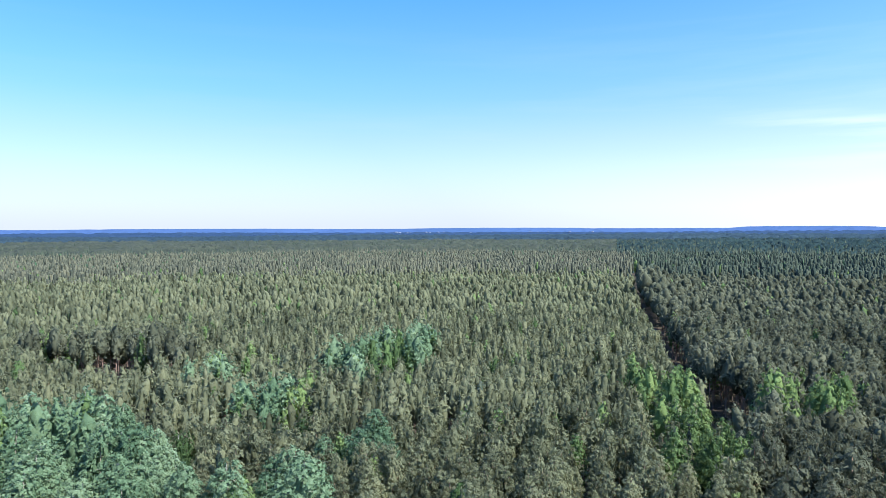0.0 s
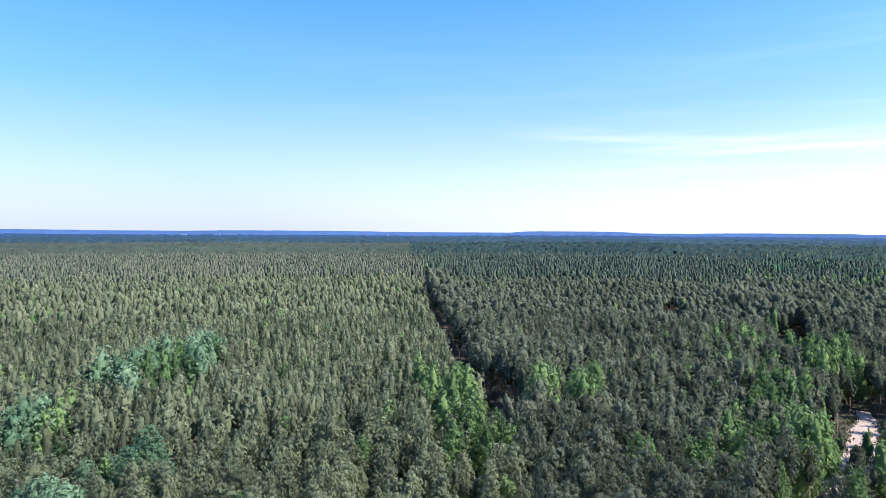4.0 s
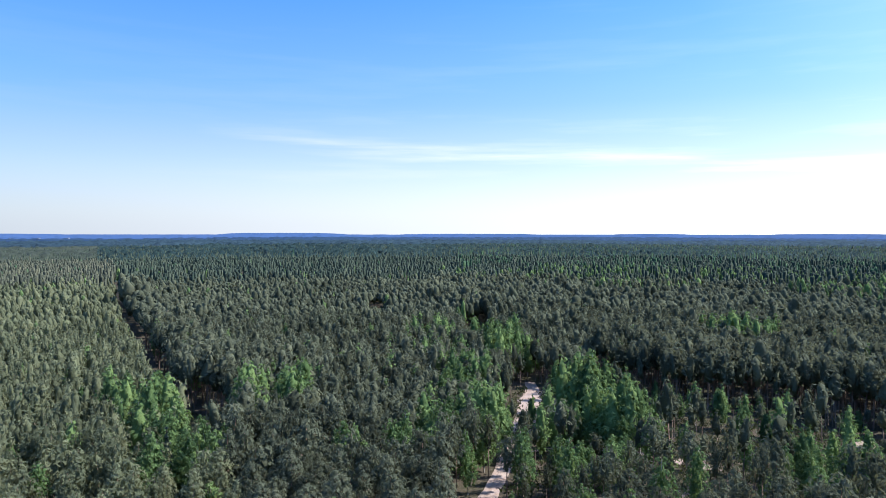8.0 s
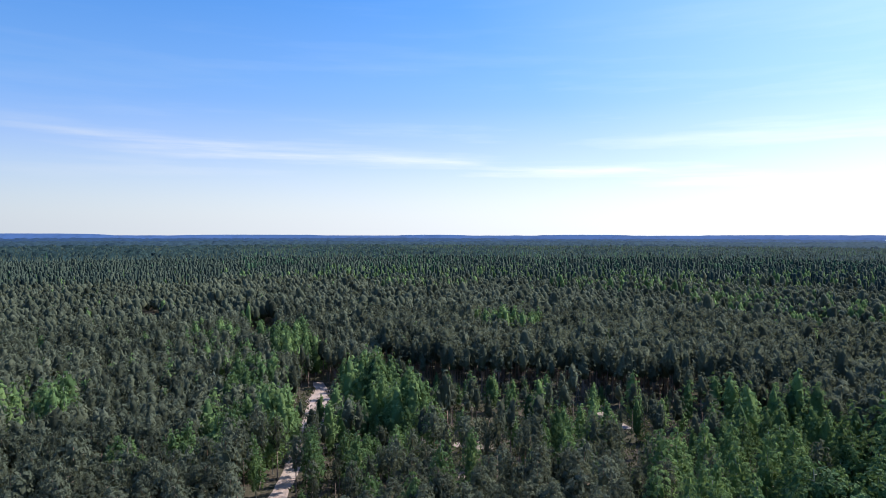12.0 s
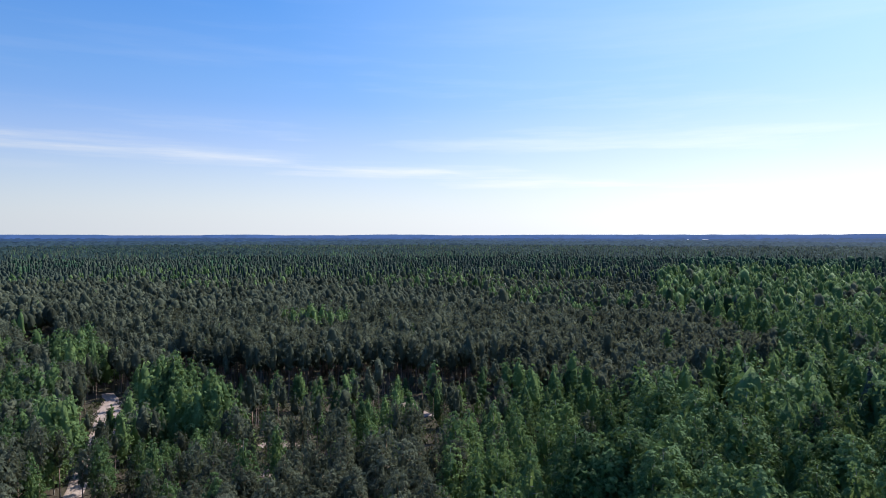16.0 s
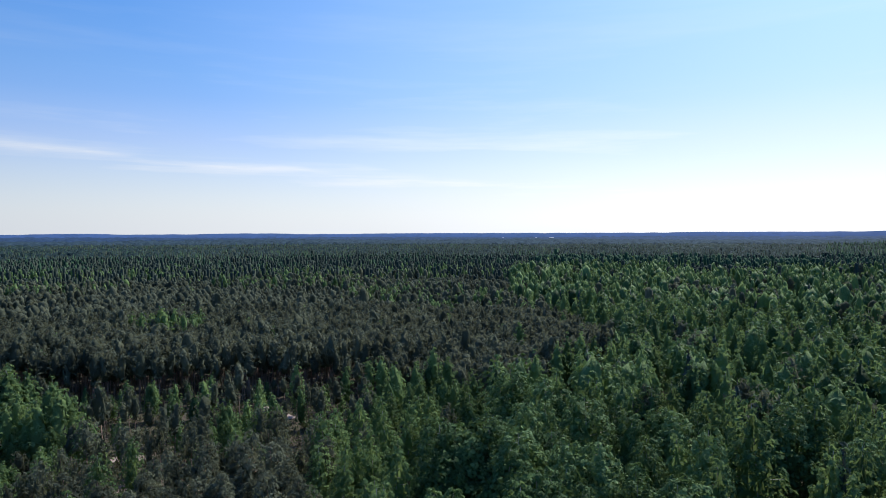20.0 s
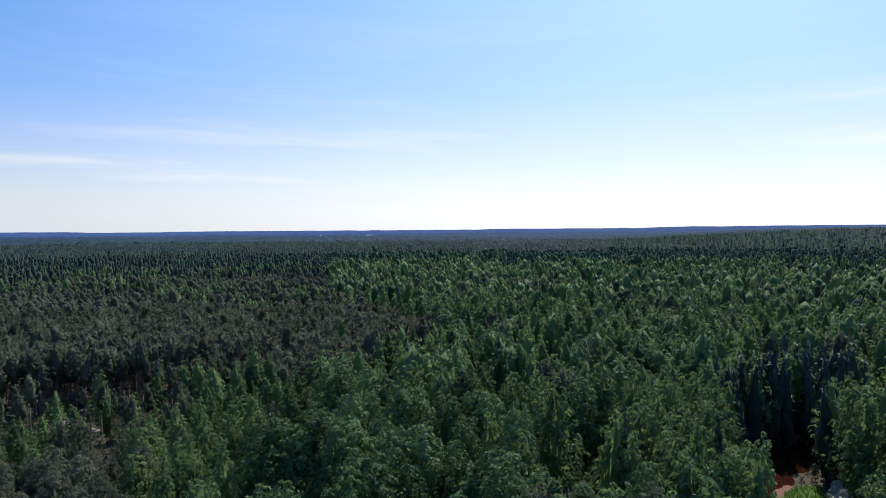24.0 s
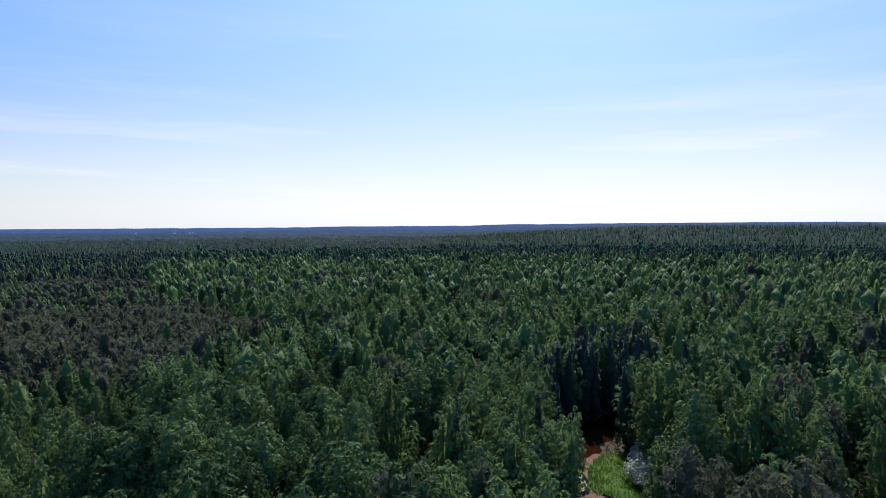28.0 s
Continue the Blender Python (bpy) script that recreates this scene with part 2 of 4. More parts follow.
m, n = material("peaty water")
ripple = n.noise(n.add("ShaderNodeNewGeometry").outputs["Position"], 1.6, 3.0)
bump = n.add("ShaderNodeBump", {"Height": ripple, "Strength": 0.08, "Distance": 0.05})
s = n.add("ShaderNodeBsdfPrincipled", {"Base Color": (0.030, 0.010, 0.005), "Roughness": 0.06, "IOR": 1.33, "Normal": bump.outputs[0]})
n.add("ShaderNodeOutputMaterial", {"Surface": s.outputs[0]})
WATER = m

rng = np.random.default_rng(7)


# ---------------------------------------------------------------- mesh helpers
def raw_mesh(name, verts, tris, mats, index=None, tint=None):
    me = bpy.data.meshes.new(name)
    verts, tris = np.asarray(verts, np.float32), np.asarray(tris, np.int32)
    me.vertices.add(len(verts))
    me.vertices.foreach_set("co", verts.ravel())
    me.loops.add(tris.size)
    me.loops.foreach_set("vertex_index", tris.ravel())
    me.polygons.add(len(tris))
    me.polygons.foreach_set("loop_start", np.arange(len(tris), dtype=np.int32) * tris.shape[1])
    if index is not None:
        me.polygons.foreach_set("material_index", np.asarray(index, np.int32))
    for mat in mats:
        me.materials.append(mat)
    if tint is not None:
        me.attributes.new("tint", "FLOAT", "POINT").data.foreach_set("value", np.asarray(tint, np.float32))
    me.update(calc_edges=True)
    me.validate()
    return me


def part(name, me, parent, label=""):
    ob = new(name, me)
    ob.parent = parent
    return tagged(ob, label)


def inside(poly, x, y):
    """Which of the places x, y lie inside the polygon."""
    hit = np.zeros(len(x), bool)
    for (x0, y0), (x1, y1) in zip(poly, poly[1:] + poly[:1]):
        cross = (y0 > y) != (y1 > y)
        hit ^= cross & (x < (x1 - x0) * (y - y0) / ((y1 - y0) or 1e-9) + x0)
    return hit


def off_line(line, x, y):
    """Distance of the places x, y from a polyline."""
    best = np.full(len(x), 1e9)
    for (x0, y0), (x1, y1) in zip(line, line[1:]):
        dx, dy = x1 - x0, y1 - y0
        t = np.clip(((x - x0) * dx + (y - y0) * dy) / (dx * dx + dy * dy), 0, 1)
        best = np.minimum(best, np.hypot(x - x0 - t * dx, y - y0 - t * dy))
    return best


# ---------------------------------------------------------------- the plan
CUT = [(160, 543), (100, 335), (82, 262), (67, 196), (55, 148), (51, 120)]
CUT_MOUTH = [(43.5, 101), (51, 103), (62, 131), (55, 144), (48, 120)]
TRACK = [(52, 50), (66, 61), (75, 66.5), (83, 71.5), (91, 76.5), (100, 82), (111, 90), (123, 99), (131, 104.5), (137, 111)]
SPUR = [(91, 76), (100, 71), (107, 62), (108, 52)]
FAR_TRACK = [(134, 28), (137, 30.5), (140, 33), (145, 35.5)]
GLADE = [(54, 47), (95, 86), (118, 104), (136, 110), (134, 86), (137, 63), (148, 40), (144, 14), (112, 5), (94, 12), (81, 27), (66, 34)]
CLEARING = [(168, 168), (186, 166), (192, 178), (176, 184)]
CLEARING_FAR = [(178, 246), (200, 250), (196, 264), (176, 262)]
DARK_PINE = [(168, 128), (146, 92), (141, 72), (149, 46), (153, 27), (155, 8), (151, -8), (140, -12), (121, -17), (153, -38), (178, -56), (196, -44), (236, -32), (262, 20), (285, 60), (290, 110), (300, 180), (330, 260), (300, 330), (215, 260)]
FRONT = [(146, 92), (141, 72), (149, 46), (153, 27), (154, 18)]
ASPEN_WEST = [(-140, 80), (-72, 112), (-50, 104), (-36, 84), (-22, 82), (-12, 75), (-8, 40), (-140, 40)]
ASPEN_EAST = [(92, -8), (80, -5), (68, 0), (48, 2), (40, -36), (66, -38), (88, -42), (92, -22)]
BIRCH_BELT = [(145, 12), (112, 8), (94, 14), (76, 12), (62, 8), (68, -1), (80, -6), (93, -9), (120, -15), (140, -4)]
PALE_STAND = [(160, 543), (100, 335), (82, 262), (67, 196), (55, 148), (50, 120), (44, 96), (34, 64), (20, 30), (0, 0), (-500, 150), (-700, 700), (0, 1000), (230, 800)]
RIVER = [(20, -48), (46, -60), (60, -66), (67, -70), (76, -79), (82.5, -90), (86, -103), (82, -116), (70, -126), (52, -133)]
BANK = [(55, -72), (62.5, -70.8), (68, -76), (72, -81), (73.2, -86), (71, -88.5), (66, -84), (59, -79), (54, -77)]
# small groups of birches that stand out of the pines: centre, radius, number, height
BIRCH_GROUPS = [
    ((-48, 139), 5, 6, 13), ((-30, 118), 5, 6, 13), ((-12, 95), 4, 4, 11.5), ((-17, 153), 8, 10, 14), ((-8, 167), 8, 12, 14.5), ((-2, 178), 4, 3, 12),
    ((42, 118), 5, 9, 14), ((39, 103), 4, 6, 13), ((36, 90), 4, 6, 12.5), ((40, 134), 3.5, 4, 12), ((71, 166), 4, 5, 12), ((61, 112), 6, 12, 14.5), ((57, 78), 2.5, 4, 11.5),
    ((76, 80), 5, 8, 12), ((84, 78), 3, 5, 13.5), ((103, 99), 5, 8, 13), ((66, 74), 4, 5, 11.5), ((92, 92), 5, 6, 12.5), ((113, 112), 5, 6, 13), ((135, 117), 5, 10, 15), ((151, 136), 7, 10, 14),
    ((139, 154), 7, 10, 14), ((120, 128), 6, 7, 13), ((112, 76), 5, 13, 15), ((105, 64), 4, 8, 13.5), ((132, 58), 1.2, 2, 8.5),
    ((114, 29), 4, 6, 10.5), ((200, 82), 8, 14, 16), ((100, 30), 4, 4, 9), ((88, 56), 5, 5, 8),
]


MEADOW = [(26, -37), (50, -57), (66, -70), (60, -80), (46, -68), (22, -42)]
OPEN_BANK = [(46, -58), (60, -64), (63, -80), (53, -80), (42, -68)]
WEST_GAP = [(-64, 148), (-70, 160), (-78, 167), (-100, 169), (-102, 160), (-84, 150)]
WEST_EDGE = [(-64, 162), (-76, 171), (-108, 176)]
# single trees that stand out: place, kind, height
LANDMARKS = [
    (92.2, 75.0, 0, 6.5), (94.0, 80.4, 1, 7), (88.6, 77.6, 0, 6.5), (86.6, 71.6, 0, 7), (89.6, 73.6, 1, 6),
    (101.5, 81.0, 1, 7.5), (98.3, 82.8, 0, 7.5), (106.2, 84.6, 1, 6.5), (95.5, 76.6, 0, 6.0),
    (77.5, 63.4, 0, 8.5), (80.4, 64.8, 1, 9.5), (83.4, 66.8, 0, 9),
    (88.2, 72, 0, 9.5), (84.5, 76.5, 1, 12.5), (86, 79, 1, 12), (91.5, 70, 1, 10.5), (94, 69, 1, 10), (101, 76, 1, 11.5), (98, 73, 0, 8.5), (93, 75.4, 0, 7.5), (90, 72.6, 0, 8.5),
    (92, 31, 0, 13), (95, 34, 0, 11), (65, -87, 1, 18), (61, -84, 1, 18.5), (68, -93, 1, 18), (63, -91, 1, 19), (58, -88, 1, 19), (56, -94, 1, 19),
    (60, -97, 1, 18.5), (52, -99, 1, 19), (48, -103, 1, 19), (72, -98, 1, 17.5), (54, -85, 1, 14), (50, -91, 1, 17), (45, -96, 1, 17), (40, -97, 0, 15.5),
    (61, -39, 1, 9), (60, -48, 1, 16), (51, -48.5, 1, 16), (55.5, -50, 1, 15), 
]
SPRUCE_GROUPS = [((309, -201), 8, 9, 17), ((102, -112), 9, 14, 17), ((91, -99), 8, 16, 17.5), ((86, -108), 8, 10, 16.5)]
ASPEN_GROUPS = [((66, -19), 5.5, 7, 17.5), ((67, -9), 4.5, 5, 17.5), ((58, -29.5), 4, 5, 16.5), ((83, -39), 4, 4, 17), ((-57, 100), 7, 7, 15), ((-40, 86), 4.5, 5, 15), ((-18, 76), 3.5, 4, 14)]


def zone(x, y):
    """For each place: shares of pine, birch, aspen and spruce in trees a square metre, and the stand's height."""
    n = len(x)
    az, d = np.degrees(np.arctan2(x, y)), np.hypot(x, y)
    share, height = np.zeros((n, 6)), np.full(n, 11.0)
    patch = np.array([noise.noise((u * 0.011, v * 0.011, 3.0)) for u, v in zip(x, y)])
    share[:] = (0.135, 0.005, 0.0, 0.0004, 0.0, 0.0)
    far_mixed = (d > 250) & (az > 44) & (patch > -0.05)
    share[far_mixed] = (0.045, 0.034, 0.0, 0.006, 0.0, 0.0)
    height[far_mixed] = 13
    west_mixed = (az < 5) & (d < 330) & (patch > 0.22)
    share[west_mixed] = (0.11, 0.018, 0.004, 0, 0.0, 0.0)
    # the broadleaved wood east of the pines
    edge = np.interp(d, (0, 90, 125, 160, 200, 300, 450, 900), (86, 88, 96, 102, 106, 97, 96, 100))
    leafy = az > edge
    share[leafy] = (0.002, 0.023, 0.010, 0.0010, 0.0, 0.0)
    height[leafy] = 16.5
    dim = leafy & (patch > 0.36) & (d > 150) & (az < 118)
    share[dim], height[dim] = (0.10, 0.012, 0.0, 0.004, 0.0, 0.0), 13.0
    # far off, dark spruce is added to darken the stands in place of crown shade
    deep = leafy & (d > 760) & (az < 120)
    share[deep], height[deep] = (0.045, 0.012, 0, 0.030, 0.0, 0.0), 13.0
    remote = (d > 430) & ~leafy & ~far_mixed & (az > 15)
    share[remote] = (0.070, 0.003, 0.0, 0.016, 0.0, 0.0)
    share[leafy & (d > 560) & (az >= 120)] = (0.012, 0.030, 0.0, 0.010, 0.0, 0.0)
    south_pine = (az > 152) & (d < 125) & (d > 60)
    share[south_pine], height[south_pine] = (0.012, 0.034, 0.0, 0.002, 0.0, 0.0), 16.0
    p = inside(DARK_PINE, x, y)
    share[p], height[p] = (0.130, 0.001, 0.0, 0.0, 0.0, 0.0), 13.0
    p = inside(ASPEN_WEST, x, y)
    share[p], height[p] = (0.0, 0.005, 0.0, 0.0, 0.030, 0.0), 14.5
    p = inside(ASPEN_EAST, x, y)
    share[p], height[p] = (0.0, 0.008, 0.023, 0.0, 0.0, 0.0), 16.0
    p = inside(BIRCH_BELT, x, y)
    share[p], height[p] = (0.004, 0.046, 0.002, 0.0, 0.0, 0.0), 12.0
    p = inside(GLADE, x, y)
    share[p], height[p] = (0.028, 0.017, 0.0, 0.0, 0.0, 0.0), 9.0
    # low growth at the foot of the dark pines, and taller pines along the shaded side of the cut line
    foot = (off_line(FRONT, x, y) < 8) & ~inside(DARK_PINE, x, y)
    share[foot], height[foot] = (0.016, 0.012, 0.0, 0.0, 0.0, 0.0), 5.5
    side = (off_line(CUT, x, y) < 14) & ~inside(PALE_STAND, x, y)
    height[side] = 13.6
    bare = (off_line(CUT, x, y) < 1.8) | (off_line(CUT[2:], x, y) < 2.7) | inside(CUT_MOUTH, x, y) | (off_line(TRACK, x, y) < 1.5) | (off_line(TRACK[5:9], x, y) < 3.8) | (off_line([(46, 40), (66, 61)], x, y) < 4.4) | (off_line(TRACK[:3], x, y) < 2.4) | (off_line([(118, 27), (140, 33)], x, y) < 1.6) | (off_line(SPUR, x, y) < 1.0) | (off_line(FAR_TRACK, x, y) < 2.4)
    bare |= inside(CLEARING, x, y) | inside(CLEARING_FAR, x, y) | (off_line(RIVER, x, y) < 5.0) | (off_line(RIVER[3:7], x, y) < 5.6) | (off_line([(80, -88), (97, -103)], x, y) < 4.5) | inside(OPEN_BANK, x, y) | inside(BANK, x, y)
    bare |= inside(WEST_GAP, x, y) | inside(MEADOW, x, y) | (np.hypot(x + 36, y - 121) < 4.0) | (np.hypot(x - 63, y + 38.5) < 4.5) | (off_line([(44, -33.5), (74, -49)], x, y) < 2.8)
    # low growth where older clearings open between the pines
    young = (off_line([(150, 142), (186, 178)], x, y) < 5) | (off_line([(152, 198), (190, 250)], x, y) < 4)
    height[young] = 5.5
    # the paler stand on the near side of the cut line
    pale = inside(PALE_STAND, x, y)
    share[pale, 5], share[pale, 0] = share[pale, 0], 0
    height[pale & (d < 330)] *= 0.92
    edge = off_line(WEST_EDGE, x, y) < 4.5
    share[edge], height[edge] = (0.10, 0.002, 0, 0, 0, 0), 13.0
    share[bare] = 0
    return share, height


def sow(r0, r1, step, az0=-46.0, az1=163.0, thin=1.0):
    """Trees between two distances: x, y, kind, height."""
    k = np.arange(-r1, r1, step)
    gx, gy = (c.ravel() for c in np.meshgrid(k, k))
    d, az = np.hypot(gx, gy), np.degrees(np.arctan2(gx, gy))
    keep = (d >= r0) & (d < r1) & (az > az0) & (az < az1)
    gx, gy = gx[keep], gy[keep]
    gx, gy = gx + rng.uniform(-0.45, 0.45, len(gx)) * step, gy + rng.uniform(-0.45, 0.45, len(gy)) * step
    share, height = zone(gx, gy)
    cum = np.cumsum(share, 1) * step * step * thin
    u = rng.random(len(gx))
    kind = (u[:, None] > cum).sum(1)
    ok = kind < 6
    x, y, kind, height = gx[ok], gy[ok], kind[ok], height[ok]
    h = height * np.clip(rng.normal(1.0, 0.09, len(x)), 0.66, 1.32)
    h *= 1 + 0.13 * np.array([noise.noise((u * 0.035, v * 0.035, 8.0)) for u, v in zip(x, y)])
    h[rng.random(len(x)) < 0.03] *= 1.18
    open_ground = inside(GLADE, x, y)
    h[open_ground] *= rng.uniform(0.55, 1.25, open_ground.sum())
    return np.column_stack([x, y, kind, h])


def land(x, y):
    """How far the ground has risen above the plain: low hills more than a kilometre away."""
    deg, d = np.degrees(np.arctan2(x, y)), np.hypot(x, y)
    top = np.interp(deg, (-60, 10, 30, 60, 105, 122, 130, 138, 150, 175), (0, 0, 4, 3, 0, 3, 16, 25, 23, 15))
    return top * np.clip((d - 850) / 850, 0, 1)


KINDS = ("pine", "birch", "aspen", "spruce", "poplar", "palepine")


def tube(points, radii, sides):
    """A tapered tube along points."""
    v, f = [], []
    for (px, py, pz), r in zip(points, radii):
        for i in range(sides):
            a = 2 * math.pi * i / sides
            v.append((px + r * math.cos(a), py + r * math.sin(a), pz))
    for k in range(len(points) - 1):
        for i in range(sides):
            j = (i + 1) % sides
            a, b, c, d = k * sides + i, k * sides + j, (k + 1) * sides + j, (k + 1) * sides + i
            f += [(a, b, c), (a, c, d)]
    return np.array(v), np.array(f)


# crown: where it begins, widest radius, shape of the outline, how the limbs rise, size of a clump and of a spray
FORM = {
    "pine": dict(base=0.47, radius=1.95, power=0.54, peak=0.34, rise=0.35, clump=0.44, spray=(0.42, 0.17), trunk=0.12, flow=1.1, lean=0.35, ruffle=0.27, whorls=9, star=0.18),
    "palepine": dict(base=0.34, radius=1.85, power=0.58, peak=0.32, rise=0.40, clump=0.42, spray=(0.42, 0.17), trunk=0.095, flow=1.2, lean=0.35, ruffle=0.27, whorls=10, star=0.18),
    "birch": dict(base=0.13, radius=2.3, power=0.74, peak=0.34, rise=-0.12, clump=0.46, spray=(0.30, 0.21), trunk=0.085, flow=-0.5, lean=0.40, ruffle=0.36, whorls=0, star=0.13),
    "aspen": dict(base=0.12, radius=2.75, power=0.52, peak=0.44, rise=0.05, clump=0.58, spray=(0.27, 0.21), trunk=0.13, flow=0.2, lean=0.45, ruffle=0.36, whorls=0, star=0.13),
    "poplar": dict(base=0.12, radius=2.75, power=0.52, peak=0.44, rise=0.05, clump=0.56, spray=(0.27, 0.21), trunk=0.13, flow=0.2, lean=0.45, ruffle=0.40, whorls=0, star=0.13),
    "spruce": dict(base=0.07, radius=1.6, power=1.0, peak=0.05, rise=-0.25, clump=0.40, spray=(0.52, 0.20), trunk=0.13, flow=-0.5, lean=0.3, ruffle=0.34, whorls=13, star=0.26),
}


def outline(kind, u, vary=(1.0, 0.0)):
    """Crown radius at the share u of the crown's height."""
    f = FORM[kind]
    peak, power = min(max(f["peak"] + vary[1], 0.03), 0.7), f["power"] * vary[0]
    rising = np.clip(u / peak, 0, 1) ** 0.7
    falling = np.clip((1 - u) / (1 - peak), 0, 1) ** power
    return f["radius"] * np.where(u < peak, 0.35 + 0.65 * rising, falling)


def lumps(r):
    """An uneven outline: how far the crown bulges at each bearing and height."""
    p = [(q, r.uniform(0, 6.283), r.uniform(-7, 7)) for q in (1, 2, 3, 5)]
    return lambda a, u: 1 + sum(0.11 * np.sin(a * q + o + u * w) for q, o, w in p)


def bent(bend, h, z):
    return np.column_stack([bend[0] * (z / h) ** 2, bend[1] * (z / h) ** 2, z])


def mass(kind, h, bend, vary, bulge, r, n, levels, share, loose):
    """The leafy mass inside a crown: rings of boughs that reach out and draw in by turns."""
    f = FORM[kind]
    us = np.linspace(0.02, 0.86 if levels < 3 else 0.76, levels)[::-1] + r.normal(0, 0.02, levels)
    top = h * (0.99 if levels < 3 else f["base"] + (1 - f["base"]) * 0.93)
    rows = [bent(bend, h, np.array([top]))]
    for k, u in enumerate(us):
        a = (np.arange(n) + 0.5 * (k % 2)) * 2 * math.pi / n + r.normal(0, 0.16, n)
        star = f["star"] if levels > 2 else 0.5 * f["star"]
        turn = np.where((np.arange(n) + k) % 2, 1 + star, 1 - star)
        rad = outline(kind, np.full(n, u), vary) * (h / 12) ** 0.5 * share * bulge(a, u) * turn * r.uniform(0.85, 1.15, n)
        z = h * (f["base"] + (1 - f["base"]) * np.clip(u + r.normal(0, 0.045, n), 0, 0.95)) + f["rise"] * rad * 0.4
        rows.append(bent(bend, h, z) + np.column_stack([np.cos(a) * rad, np.sin(a) * rad, 0 * a]))
    low = 1 + n * levels
    rows.append(bent(bend, h, np.array([h * (f["base"] + 0.05)])))
    t = [(0, 1 + i, 1 + (i + 1) % n) for i in range(n)]
    for k in range(1, 1 + n * (levels - 1), n):
        t += [x for i in range(n) for x in ((k + i, k + n + i, k + n + (i + 1) % n), (k + i, k + n + (i + 1) % n, k + (i + 1) % n))]
    if levels > 2:
        t += [(low - n + i, low, low - n + (i + 1) % n) for i in range(n)]
    v, t = np.vstack(rows), np.array(t)
    if loose:
        # nearer by, the boughs part from one another
        v = v[t]
        c = v.mean(1, keepdims=True)
        v = c + (v - c) * r.uniform(0.75, 1.12, (len(t), 1, 1)) + r.normal(0, 0.07 * f["radius"], v.shape)
        v, t = v.reshape(-1, 3), np.arange(3 * len(t)).reshape(-1, 3)
    return v, t


def sprays_of(kind, h, bend, vary, bulge, r, clumps, k, size):
    """Sprays gathered in clumps at the ends of the limbs, facing out and up where they meet the light."""
    f = FORM[kind]
    grid = np.linspace(0, 0.985, 200)
    cdf = np.cumsum(outline(kind, grid, vary) + 0.10 * f["radius"])
    u = np.interp((np.arange(clumps) + r.random(clumps)) / clumps, cdf / cdf[-1], grid)
    if f["whorls"]:
        u = np.clip((np.round(u * f["whorls"]) + r.normal(0, 0.13, clumps)) / f["whorls"], 0, 0.98)
    a = np.arange(clumps) * 2.39996 + r.normal(0, 0.35, clumps)
    full = outline(kind, u, vary)
    reach = full * (h / 12) ** 0.5 * bulge(a, u) * np.sqrt(r.uniform(0.45, 1.05, clumps)) * 0.92
    z = h * (f["base"] + (1 - f["base"]) * u) + f["rise"] * reach
    out = np.column_stack([np.cos(a), np.sin(a), np.zeros(clumps)])
    c = bent(bend, h, z) + out * reach[:, None]
    rc = f["clump"] * (0.45 + 0.55 * full / f["radius"]) * r.uniform(0.75, 1.3, clumps)
    c, out, rc = np.repeat(c, k, 0), np.repeat(out, k, 0), np.repeat(rc, k)
    q = r.normal(0, 1, c.shape) + out * 0.8 + np.array((0, 0, 0.5))
    q /= np.linalg.norm(q, axis=1)[:, None]
    c = c + q * (rc * r.uniform(0.7, 1.1, len(rc)))[:, None] * np.array((1, 1, 0.8))
    face = q * 0.7 + out * 0.35 + np.array((0, 0, f["lean"])) + r.normal(0, f["ruffle"], c.shape)
    face /= np.linalg.norm(face, axis=1)[:, None]
    d = out * 0.6 + np.array((0, 0, f["flow"])) + r.normal(0, 0.45, c.shape)
    d -= face * (d * face).sum(1)[:, None]
    d /= np.linalg.norm(d, axis=1)[:, None] + 1e-9
    side = np.cross(face, d)
    ln, wd = (w * size * r.uniform(0.65, 1.3, len(c))[:, None] for w in f["spray"])
    v = np.stack([c - d * ln * 0.5 - side * wd * 0.5, c - d * ln * 0.35 + side * wd * 0.6, c + d * ln * 0.6], 1).reshape(-1, 3)
    return v, np.arange(len(v)).reshape(-1, 3)


